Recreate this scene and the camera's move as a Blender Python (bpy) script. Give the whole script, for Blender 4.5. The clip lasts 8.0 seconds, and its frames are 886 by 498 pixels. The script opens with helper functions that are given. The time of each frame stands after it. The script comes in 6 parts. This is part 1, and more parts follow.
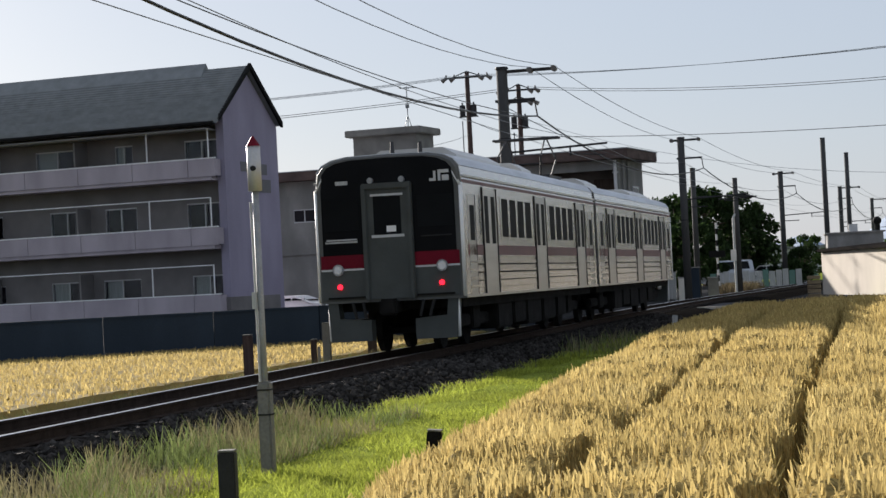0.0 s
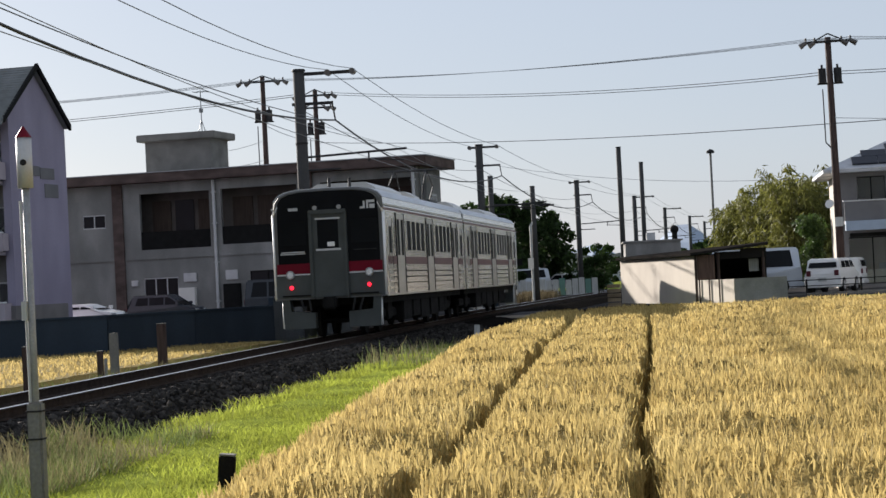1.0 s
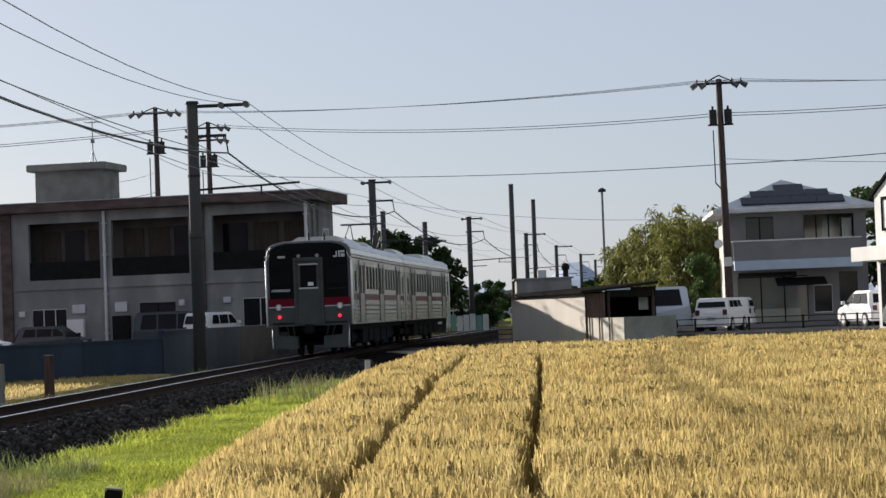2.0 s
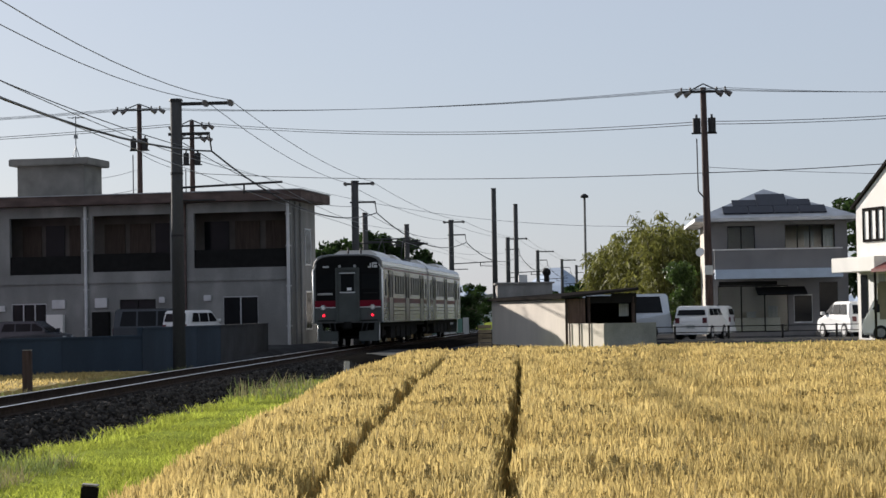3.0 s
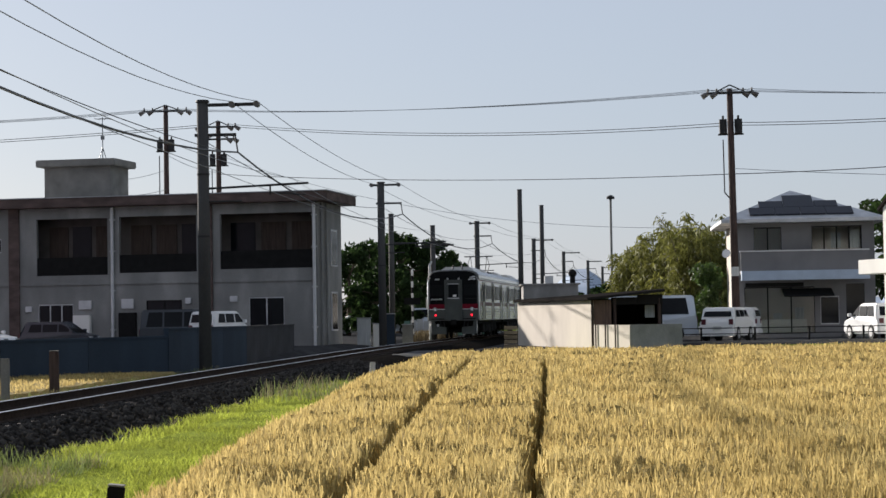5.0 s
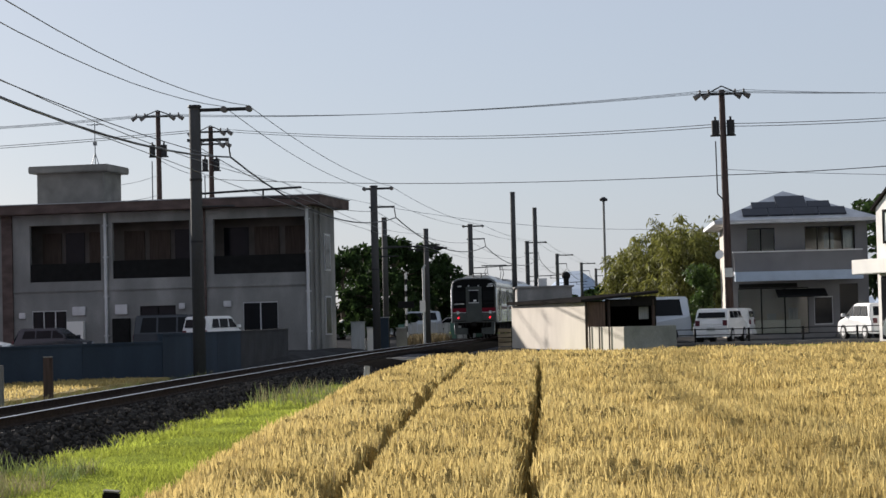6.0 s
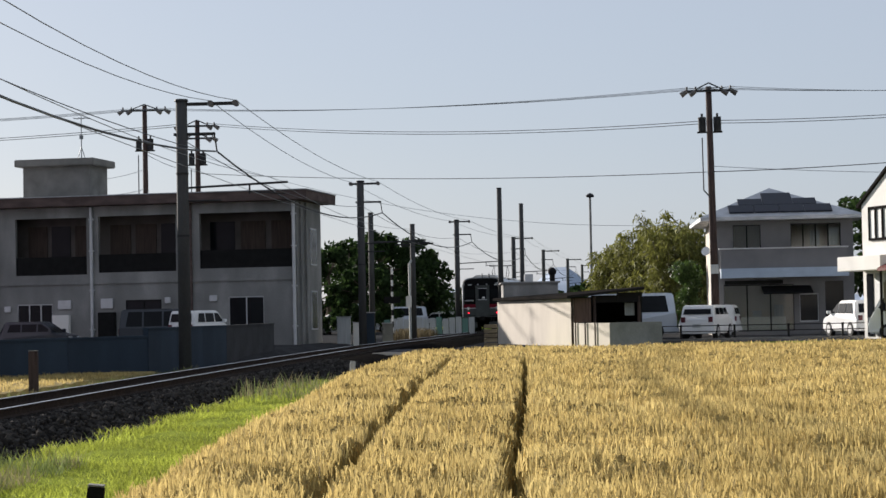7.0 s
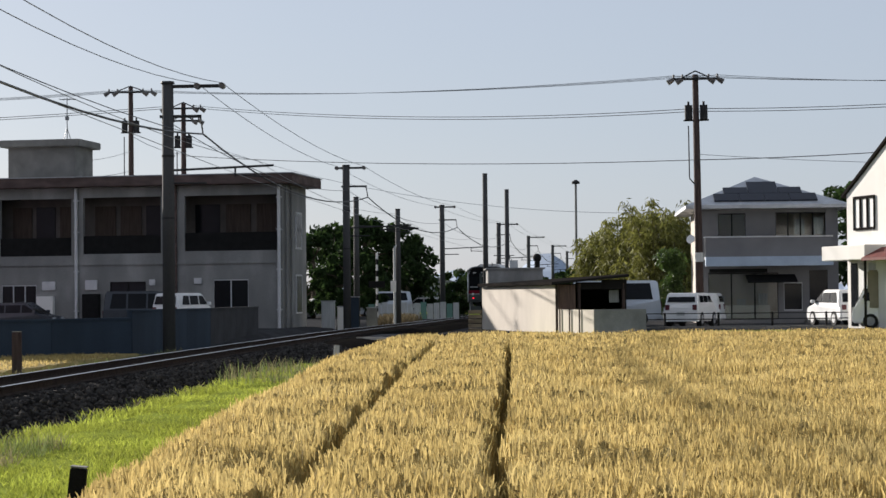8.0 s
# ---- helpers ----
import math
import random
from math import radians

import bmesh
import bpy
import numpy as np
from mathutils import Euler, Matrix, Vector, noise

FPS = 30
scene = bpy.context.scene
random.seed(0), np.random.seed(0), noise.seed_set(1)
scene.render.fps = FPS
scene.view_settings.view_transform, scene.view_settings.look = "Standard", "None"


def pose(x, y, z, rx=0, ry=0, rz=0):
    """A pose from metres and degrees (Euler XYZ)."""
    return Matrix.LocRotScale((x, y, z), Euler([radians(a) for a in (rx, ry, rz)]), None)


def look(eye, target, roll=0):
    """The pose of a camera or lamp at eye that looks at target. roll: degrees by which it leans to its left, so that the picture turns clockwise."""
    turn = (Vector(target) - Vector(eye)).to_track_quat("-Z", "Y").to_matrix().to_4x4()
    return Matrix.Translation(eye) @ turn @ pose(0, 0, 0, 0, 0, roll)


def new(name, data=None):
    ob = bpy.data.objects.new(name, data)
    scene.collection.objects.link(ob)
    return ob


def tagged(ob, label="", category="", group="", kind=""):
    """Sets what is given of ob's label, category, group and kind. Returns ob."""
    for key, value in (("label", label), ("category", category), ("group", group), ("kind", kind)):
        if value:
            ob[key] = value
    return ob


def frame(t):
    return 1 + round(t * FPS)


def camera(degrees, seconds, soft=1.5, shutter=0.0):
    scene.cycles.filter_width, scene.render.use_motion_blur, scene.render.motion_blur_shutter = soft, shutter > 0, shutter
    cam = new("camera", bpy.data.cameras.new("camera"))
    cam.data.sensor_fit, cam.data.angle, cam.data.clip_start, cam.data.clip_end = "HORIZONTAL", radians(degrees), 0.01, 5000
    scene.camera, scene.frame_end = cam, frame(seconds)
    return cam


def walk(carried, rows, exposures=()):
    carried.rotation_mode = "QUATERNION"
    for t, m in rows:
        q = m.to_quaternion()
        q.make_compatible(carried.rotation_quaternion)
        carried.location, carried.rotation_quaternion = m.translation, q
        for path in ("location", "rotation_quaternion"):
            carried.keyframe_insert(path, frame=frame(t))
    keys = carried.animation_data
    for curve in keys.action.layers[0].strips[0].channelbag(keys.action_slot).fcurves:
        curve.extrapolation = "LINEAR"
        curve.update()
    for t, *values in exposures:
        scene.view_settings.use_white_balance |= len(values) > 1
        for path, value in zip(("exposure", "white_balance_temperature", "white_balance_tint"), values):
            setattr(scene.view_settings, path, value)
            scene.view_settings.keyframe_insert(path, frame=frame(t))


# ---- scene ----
cam = camera(25.0, 8.0)
EYE = 1.7
# seconds, x, y, yaw, pitch, roll
PATH = [
    (0.0, 0.39, -1.65, 13.26, 0.96, -2.90),
    (0.1, 0.0, 0.0, 12.58, 0.79, -2.89),
    (0.2, 0.0, 0.0, 11.92, 0.66, -2.91),
    (0.3, 0.0, 0.0, 11.27, 0.57, -2.91),
    (0.4, 0.0, 0.0, 10.65, 0.52, -2.92),
    (0.5, 0.0, 0.0, 10.02, 0.50, -3.04),
    (1.0, 0.0, 0.0, 7.38, 0.91, -2.84),
    (1.5, 0.0, 0.0, 5.52, 1.42, -2.57),
    (2.0, 0.0, 0.0, 4.24, 1.79, -2.15),
    (3.5, 0.0, 0.0, 3.91, 1.85, -0.66),
    (4.0, 0.0, 0.0, 4.21, 1.83, -0.57),
    (4.5, 0.0, 0.0, 4.38, 1.85, -0.73),
    (6.0, 0.0, 0.0, 4.26, 1.99, -1.39),
    (6.5, 0.0, 0.0, 4.09, 1.95, -1.38),
    (7.0, 0.0, 0.0, 3.87, 1.85, -1.14),
    (7.5, 0.0, 0.0, 3.63, 1.66, -0.80),
    (8.0, 0.0, 0.0, 3.45, 1.42, -0.54),
]


def aim(x, y, yaw, pitch, roll):
    return pose(x, y, EYE, 0, 0, yaw) @ pose(0, 0, 0, 90 + pitch) @ pose(0, 0, 0, 0, 0, roll)


walk(cam, [(t, aim(*row)) for t, *row in PATH], [(0.0, 0.90, 6350, 13), (0.7, 1.0, 6350, 13), (1.6, 0.86, 6350, 13), (8.0, 0.86, 6350, 13)])

# ---- light ----
SUN_LEFT, SUN_UP = 42.0, 16.5   # degrees to the left of +y, and above the horizon
world = bpy.data.worlds.new("sky")
scene.world = world
world.use_nodes = True
wn = world.node_tree
sky = wn.nodes.new("ShaderNodeTexSky")
sky.sky_type = "NISHITA"
sky.sun_disc = False
sky.sun_elevation = radians(SUN_UP)
sky.sun_rotation = radians(-SUN_LEFT)
sky.air_density, sky.dust_density, sky.ozone_density = 1.0, 0.8, 3.0
haze = wn.nodes.new("ShaderNodeHueSaturation")   # hazy air: a paler sky
haze.inputs["Saturation"].default_value = 0.72
wn.links.new(sky.outputs[0], haze.inputs["Color"])
veil = wn.nodes.new("ShaderNodeMix")            # even bright haze over the whole sky
veil.data_type = "RGBA"
veil.inputs[0].default_value = 0.6
veil.inputs[7].default_value = (6.3, 7.0, 8.0, 1)
wn.links.new(haze.outputs[0], veil.inputs[6])
wn.links.new(veil.outputs[2], wn.nodes["Background"].inputs[0])
wn.nodes["Background"].inputs[1].default_value = 0.050
sun = new("sun", bpy.data.lights.new("sun", "SUN"))
sun.data.energy, sun.data.angle, sun.data.color = 5.0, radians(0.55), (1.0, 0.93, 0.82)
a, e = radians(SUN_LEFT), radians(SUN_UP)
sun.matrix_world = look((-math.sin(a) * math.cos(e), math.cos(a) * math.cos(e), math.sin(e)), (0, 0, 0))


# ---- materials ----
def mat(name, rgb, rough=0.8, metal=0.0, vary=0.25, scale=3.0, bump=0.2, grain=60.0, island=0.0, stain=None, stretch=(1, 1, 1), spec=None, see=0.0):
    """Two scales of noise over a base colour, with fine relief; island varies pieces of one mesh; stain is a second colour in patches."""
    m = bpy.data.materials.new(name)
    m.use_nodes = True
    nt = m.node_tree
    n, l = nt.nodes, nt.links
    p = n["Principled BSDF"]
    p.inputs["Roughness"].default_value = rough
    p.inputs["Metallic"].default_value = metal
    p.inputs["Specular IOR Level"].default_value = spec if spec is not None else (0.15 if rough > 0.65 else 0.5)
    co = n.new("ShaderNodeTexCoord")
    mp = n.new("ShaderNodeMapping")
    mp.inputs["Scale"].default_value = stretch
    l.new(co.outputs["Object"], mp.inputs[0])
    big = n.new("ShaderNodeTexNoise")
    big.inputs["Scale"].default_value, big.inputs["Detail"].default_value = scale, 5
    fine = n.new("ShaderNodeTexNoise")
    fine.inputs["Scale"].default_value, fine.inputs["Detail"].default_value = grain, 3
    l.new(mp.outputs[0], big.inputs[0])
    l.new(mp.outputs[0], fine.inputs[0])
    ramp = n.new("ShaderNodeValToRGB")
    lo, hi = [max(c * (1 - vary), 0) for c in rgb], [min(c * (1 + vary), 1) for c in rgb]
    ramp.color_ramp.elements[0].position, ramp.color_ramp.elements[1].position = 0.32, 0.68
    ramp.color_ramp.elements[0].color, ramp.color_ramp.elements[1].color = (*lo, 1), (*(stain or hi), 1)
    if stain:
        ramp.color_ramp.elements.new(0.5).color = (*rgb, 1)
    l.new(big.outputs[0], ramp.inputs[0])
    mix = n.new("ShaderNodeMix")
    mix.data_type, mix.blend_type = "RGBA", "OVERLAY"
    mix.inputs[0].default_value = min(vary * 1.6, 1)
    l.new(ramp.outputs[0], mix.inputs[6])
    l.new(fine.outputs[0], mix.inputs[7])
    out = mix.outputs[2]
    if island:
        geo = n.new("ShaderNodeNewGeometry")
        hsv = n.new("ShaderNodeHueSaturation")
        mr = n.new("ShaderNodeMapRange")
        mr.inputs[3].default_value, mr.inputs[4].default_value = 1 - island, 1 + island
        l.new(geo.outputs["Random Per Island"], mr.inputs[0])
        l.new(mr.outputs[0], hsv.inputs["Value"])
        l.new(out, hsv.inputs["Color"])
        out = hsv.outputs[0]
    l.new(out, p.inputs["Base Color"])
    if bump:
        b = n.new("ShaderNodeBump")
        b.inputs["Strength"].default_value, b.inputs["Distance"].default_value = bump, 0.02
        l.new(fine.outputs[0], b.inputs["Height"])
        l.new(b.outputs[0], p.inputs["Normal"])
    if see:
        tr = n.new("ShaderNodeBsdfTranslucent")
        ms = n.new("ShaderNodeMixShader")
        ms.inputs[0].default_value = see
        l.new(out, tr.inputs[0])
        l.new(p.outputs[0], ms.inputs[1])
        l.new(tr.outputs[0], ms.inputs[2])
        l.new(ms.outputs[0], n["Material Output"].inputs[0])
    return m


def glow(name, rgb, strength):
    m = bpy.data.materials.new(name)
    m.use_nodes = True
    p = m.node_tree.nodes["Principled BSDF"]
    p.inputs["Base Color"].default_value = (*rgb, 1)
    p.inputs["Emission Color"].default_value = (*rgb, 1)
    p.inputs["Emission Strength"].default_value = strength
    return m


def clear_glass(name):
    m = bpy.data.materials.new(name)
    m.use_nodes = True
    p = m.node_tree.nodes["Principled BSDF"]
    p.inputs["Base Color"].default_value = (0.75, 0.80, 0.80, 1)
    p.inputs["Roughness"].default_value = 0.03
    p.inputs["Transmission Weight"].default_value = 1.0
    p.inputs["IOR"].default_value = 1.3
    return m


M = {
    "glassclear": clear_glass("glassclear"),
    "soil": mat("soil", (0.16, 0.12, 0.07), 0.95, spec=0.0, vary=0.35, scale=1.5, bump=0.6, grain=25),
    "lot": mat("lot", (0.050, 0.050, 0.051), 0.95, spec=0.0, vary=0.2, scale=0.6, bump=0.3, grain=80),
    "turf": mat("turf", (0.19, 0.225, 0.042), 1.0, spec=0.0, vary=0.35, scale=0.8, bump=0.8, grain=30),
    "grass": mat("grass", (0.285, 0.325, 0.052), 0.8, spec=0.1, vary=0.3, scale=0.5, bump=0, island=0.35, see=0.5),
    "weed": mat("weed", (0.26, 0.23, 0.12), 0.8, vary=0.3, scale=1.0, bump=0, island=0.4, see=0.25),
    "weedgreen": mat("weedgreen", (0.17, 0.21, 0.07), 0.8, vary=0.3, scale=1.0, bump=0, island=0.4, see=0.3, spec=0.2),
    "wheat": mat("wheat", (0.452, 0.347, 0.135), 0.75, spec=0.12, vary=0.20, scale=0.9, bump=0, island=0.32, see=0.52, stain=(0.48, 0.38, 0.16)),
    "straw": mat("straw", (0.37, 0.295, 0.11), 0.85, spec=0.1, vary=0.3, scale=0.7, bump=0, island=0.4, see=0.5),
    "thatch": mat("thatch", (0.35, 0.255, 0.095), 1.0, spec=0.0, vary=0.5, scale=14, bump=0.9, grain=50),
    # bed darker than its stones: shade between them is in the colour
    "ballast": mat("ballast", (0.013, 0.012, 0.011), 1.0, spec=0.0, vary=0.45, scale=9, bump=1.0, grain=35),
    "stone": mat("stone", (0.043, 0.040, 0.037), 0.95, spec=0.0, vary=0.35, scale=8, bump=0.4, island=0.6),
    "rail": mat("rail", (0.035, 0.024, 0.018), 0.9, spec=0.1, vary=0.3, scale=6, bump=0.3),
    "railhead": mat("railhead", (0.62, 0.62, 0.63), 0.28, 1.0, vary=0.12, scale=5, bump=0.05),
    "sleeper": mat("sleeper", (0.03, 0.025, 0.022), 0.95, spec=0.1, vary=0.4, scale=5, bump=0.5),
    "concrete": mat("concrete", (0.19, 0.185, 0.17), 0.9, vary=0.22, scale=1.2, bump=0.3, grain=40),
    "pole": mat("pole", (0.06, 0.060, 0.060), 0.85, vary=0.2, scale=2, bump=0.2, stretch=(1, 1, 0.2)),
    "steelpole": mat("steelpole", (0.035, 0.035, 0.037), 0.7, 0.1, vary=0.2, scale=3, bump=0.1),
    "wood": mat("wood", (0.065, 0.045, 0.04), 0.85, vary=0.3, scale=4, bump=0.4, stretch=(4, 4, 0.4)),
    "wire": mat("wire", (0.03, 0.03, 0.032), 0.6, vary=0.1, bump=0),
    "wirelight": mat("wirelight", (0.16, 0.17, 0.18), 0.5, 0.3, vary=0.1, bump=0),
    "porcelain": mat("porcelain", (0.10, 0.09, 0.085), 0.3, vary=0.1, bump=0),
    "galv": mat("galv", (0.30, 0.305, 0.31), 0.6, 0.2, vary=0.15, scale=6, bump=0.1),
    "render_grey": mat("render_grey", (0.215, 0.215, 0.207), 0.92, vary=0.18, scale=0.7, bump=0.25, grain=30, stain=(0.29, 0.288, 0.275), stretch=(1, 1, 0.5)),
    "fascia": mat("fascia", (0.098, 0.072, 0.065), 0.9, vary=0.3, scale=1.1, bump=0.3, stretch=(1, 1, 2.5)),
    "lavender": mat("lavender", (0.30, 0.275, 0.355), 0.9, vary=0.1, scale=0.8, bump=0.15, grain=30, stretch=(1, 1, 0.4)),
    "parapet": mat("parapet", (0.42, 0.375, 0.41), 0.9, vary=0.14, scale=0.9, bump=0.15, stretch=(1, 1, 0.4)),
    "shingle": mat("shingle", (0.22, 0.235, 0.24), 0.75, vary=0.12, scale=2.5, bump=0.3, island=0.05),
    # gallery wall and floor: the recess shade is put into this dark colour
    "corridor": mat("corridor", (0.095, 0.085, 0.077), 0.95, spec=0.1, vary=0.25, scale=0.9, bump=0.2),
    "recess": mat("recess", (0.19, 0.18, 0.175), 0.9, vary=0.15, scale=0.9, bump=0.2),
    "panel_brown": mat("panel_brown", (0.062, 0.047, 0.039), 0.9, spec=0.1, vary=0.25, scale=2, bump=0.15, stretch=(6, 6, 0.5)),
    "panel_tan": mat("panel_tan", (0.125, 0.082, 0.064), 0.9, spec=0.1, vary=0.25, scale=2, bump=0.15, stretch=(6, 6, 0.5)),
    "blackrail": mat("blackrail", (0.012, 0.012, 0.012), 0.8, spec=0.1, vary=0.2, bump=0.1),
    "alu": mat("alu", (0.50, 0.505, 0.51), 0.5, 0.2, vary=0.08, bump=0.05),
    "bluewall": mat("bluewall", (0.032, 0.045, 0.062), 0.9, vary=0.2, scale=0.5, bump=0.25, stretch=(1, 1, 0.35)),
    "brickwall": mat("brickwall", (0.045, 0.046, 0.05), 0.9, vary=0.25, scale=0.8, bump=0.3),
    "blockgrey": mat("blockgrey", (0.27, 0.262, 0.25), 0.95, vary=0.3, scale=1.1, bump=0.4, stain=(0.36, 0.35, 0.33), stretch=(1, 1, 0.6)),
    "cream": mat("cream", (0.50, 0.45, 0.385), 0.85, vary=0.07, scale=1.2, bump=0.1, stretch=(1, 1, 0.4)),
    "whitewall": mat("whitewall", (0.72, 0.70, 0.66), 0.85, vary=0.05, scale=0.9, bump=0.1, stretch=(1, 1, 0.4)),
    "housegrey": mat("housegrey", (0.17, 0.168, 0.172), 0.85, vary=0.1, scale=1.0, bump=0.15),
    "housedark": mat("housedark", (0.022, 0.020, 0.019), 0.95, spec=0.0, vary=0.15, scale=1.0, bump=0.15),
    "roofmetal": mat("roofmetal", (0.42, 0.43, 0.45), 0.45, 0.3, vary=0.15, scale=2, bump=0.1),
    # canopy metal with the sky's blue light put into its colour
    "canopy_skylit": mat("canopy_skylit", (0.30, 0.37, 0.47), 0.5, 0.1, vary=0.1, scale=1.5, bump=0.05),
    "weathered": mat("weathered", (0.22, 0.17, 0.11), 0.9, spec=0.1, vary=0.3, scale=3, bump=0.3, stretch=(0.5, 4, 4)),
    "drybank": mat("drybank", (0.15, 0.12, 0.07), 0.9, spec=0.05, vary=0.3, scale=1.0, bump=0, island=0.4, see=0.2),
    "canvas": mat("canvas", (0.24, 0.215, 0.165), 0.95, spec=0.05, vary=0.15, scale=1.5, bump=0.25),
    "solar": mat("solar", (0.012, 0.015, 0.026), 0.4, spec=0.1, vary=0.2, scale=3, bump=0),
    "canopyred": mat("canopyred", (0.12, 0.03, 0.025), 0.7, vary=0.2, bump=0.1),
    "stainless": mat("stainless", (0.55, 0.54, 0.52), 0.26, 1.0, vary=0.07, scale=1.2, bump=0.05, grain=20, stretch=(0.25, 0.25, 3)),
    "stainlessdull": mat("stainlessdull", (0.48, 0.47, 0.45), 0.36, 1.0, vary=0.1, scale=1.5, bump=0.06, stretch=(0.3, 0.3, 3)),
    "frp": mat("frp", (0.085, 0.088, 0.085), 0.6, vary=0.12, scale=1.5, bump=0.08),
    "facegrey": mat("facegrey", (0.066, 0.073, 0.070), 0.6, spec=0.2, vary=0.14, scale=1.8, bump=0.05),
    "roofsteel": mat("roofsteel", (0.45, 0.47, 0.50), 0.38, 0.9, vary=0.15, scale=1.5, bump=0.08, stretch=(1, 0.3, 1)),
    "faceblack": mat("faceblack", (0.005, 0.0055, 0.0065), 0.22, spec=0.06, vary=0.3, scale=1.5, bump=0),
    "red": mat("red", (0.14, 0.004, 0.015), 0.5, spec=0.12, vary=0.2, scale=2, bump=0.03),
    "maroon": mat("maroon", (0.09, 0.010, 0.017), 0.45, vary=0.15, scale=1, bump=0.03),
    "roofgrey": mat("roofgrey", (0.17, 0.175, 0.185), 0.7, vary=0.25, scale=1.5, bump=0.15),
    "underframe": mat("underframe", (0.012, 0.0115, 0.011), 0.9, spec=0.1, vary=0.4, scale=3, bump=0.3),
    "rubber": mat("rubber", (0.025, 0.025, 0.025), 0.8, vary=0.2, bump=0.1),
    "glassdark": mat("glassdark", (0.008, 0.009, 0.011), 0.15, spec=0.12, vary=0.3, scale=0.7, bump=0),
    "curtain": mat("curtain", (0.42, 0.43, 0.42), 0.5, vary=0.2, scale=3, bump=0.1, stretch=(8, 8, 0.3)),
    "trainglass": mat("trainglass", (0.008, 0.009, 0.010), 0.6, vary=0.3, scale=0.7, bump=0, spec=0.05),
    "white": mat("white", (0.80, 0.80, 0.79), 0.5, vary=0.05, bump=0),
    "carwhite": mat("carwhite", (0.78, 0.78, 0.77), 0.25, vary=0.04, scale=1, bump=0),
    "carsilver": mat("carsilver", (0.50, 0.53, 0.57), 0.3, 0.5, vary=0.06, scale=1, bump=0),
    "cardark": mat("cardark", (0.03, 0.035, 0.045), 0.25, vary=0.1, scale=1, bump=0),
    "cargreen": mat("cargreen", (0.10, 0.22, 0.18), 0.35, vary=0.1, scale=1, bump=0),
    "lamp_clear": mat("lamp_clear", (0.55, 0.57, 0.58), 0.15, 0.6, vary=0.1, bump=0),
    "leaf": mat("leaf", (0.028, 0.05, 0.015), 0.75, spec=0.12, vary=0.3, scale=0.5, bump=0, island=0.5, see=0.35),
    "bamboo": mat("bamboo", (0.15, 0.152, 0.038), 0.7, spec=0.2, vary=0.35, scale=0.35, bump=0, island=0.5, see=0.3),
    "hedge": mat("hedge", (0.065, 0.11, 0.025), 0.6, vary=0.3, scale=0.8, bump=0, island=0.4, see=0.3),
    "bark": mat("bark", (0.09, 0.07, 0.05), 0.9, vary=0.3, scale=4, bump=0.6, stretch=(3, 3, 0.5)),
    # hills and far town: distance haze is put into these pale colours
    "mountain": mat("mountain", (0.30, 0.36, 0.45), 1.0, vary=0.06, scale=0.004, bump=0),
    "fartown": mat("fartown", (0.42, 0.44, 0.46), 0.9, vary=0.1, scale=0.05, bump=0),
    "taillight": glow("taillight", (1.0, 0.012, 0.03), 1.7),
}


# ---- mesh tools ----
def box(bm, x0, x1, y0, y1, z0, z1, bevel=0.0):
    r = bmesh.ops.create_cube(bm, size=1, matrix=Matrix.Translation(((x0 + x1) / 2, (y0 + y1) / 2, (z0 + z1) / 2)) @ Matrix.Diagonal((x1 - x0, y1 - y0, z1 - z0, 1)))
    if bevel:
        edges = {e for v in r["verts"] for e in v.link_edges}
        bmesh.ops.bevel(bm, geom=list(edges), offset=bevel, segments=2, affect="EDGES", clamp_overlap=True)


def tube(bm, p0, p1, r0, r1=None, n=10, caps=True):
    p0, p1 = Vector(p0), Vector(p1)
    r1 = r0 if r1 is None else r1
    d = p1 - p0
    m = Matrix.Translation((p0 + p1) / 2) @ d.to_track_quat("Z", "Y").to_matrix().to_4x4()
    bmesh.ops.create_cone(bm, cap_ends=caps, segments=n, radius1=r0, radius2=r1, depth=d.length, matrix=m)


def disc(bm, c, r, axis=(0, 1, 0), depth=0.04, n=16):
    c, d = Vector(c), Vector(axis).normalized() * depth / 2
    tube(bm, c - d, c + d, r, r, n)


def prism(bm, outline, y0, y1, axis="y"):
    """An outline of (a, z) pairs drawn out along y (or along x)."""
    put = (lambda a, z, s: (a, s, z)) if axis == "y" else (lambda a, z, s: (s, a, z))
    lo = [bm.verts.new(put(a, z, y0)) for a, z in outline]
    hi = [bm.verts.new(put(a, z, y1)) for a, z in outline]
    k = len(outline)
    bm.faces.new(lo[::-1])
    bm.faces.new(hi)
    for i in range(k):
        bm.faces.new((lo[i], lo[(i + 1) % k], hi[(i + 1) % k], hi[i]))
    bmesh.ops.recalc_face_normals(bm, faces=bm.faces)


def mesh_of(name, bm, material, smooth=False):
    me = bpy.data.meshes.new(name)
    bm.to_mesh(me)
    bm.free()
    me.materials.append(material)
    if smooth:
        for p in me.polygons:
            p.use_smooth = True
    return me


def part(name, bm, material, parent, label="", smooth=False):
    ob = new(name, mesh_of(name, bm, material, smooth))
    ob.parent = parent
    return tagged(ob, label)


def boxpart(name, dims, material, parent, label="", bevel=0.0):
    bm = bmesh.new()
    box(bm, *dims, bevel)
    return part(name, bm, material, parent, label)


def thing(name, label, category, m=None, group="", kind=""):
    ob = new(name)
    ob.matrix_world = m or Matrix()
    return tagged(ob, label, category, group, kind)


def solid(name, bm, material, label, category, m=None, group="", kind="", smooth=False):
    ob = new(name, mesh_of(name, bm, material, smooth))
    ob.matrix_world = m or Matrix()
    return tagged(ob, label, category, group, kind)


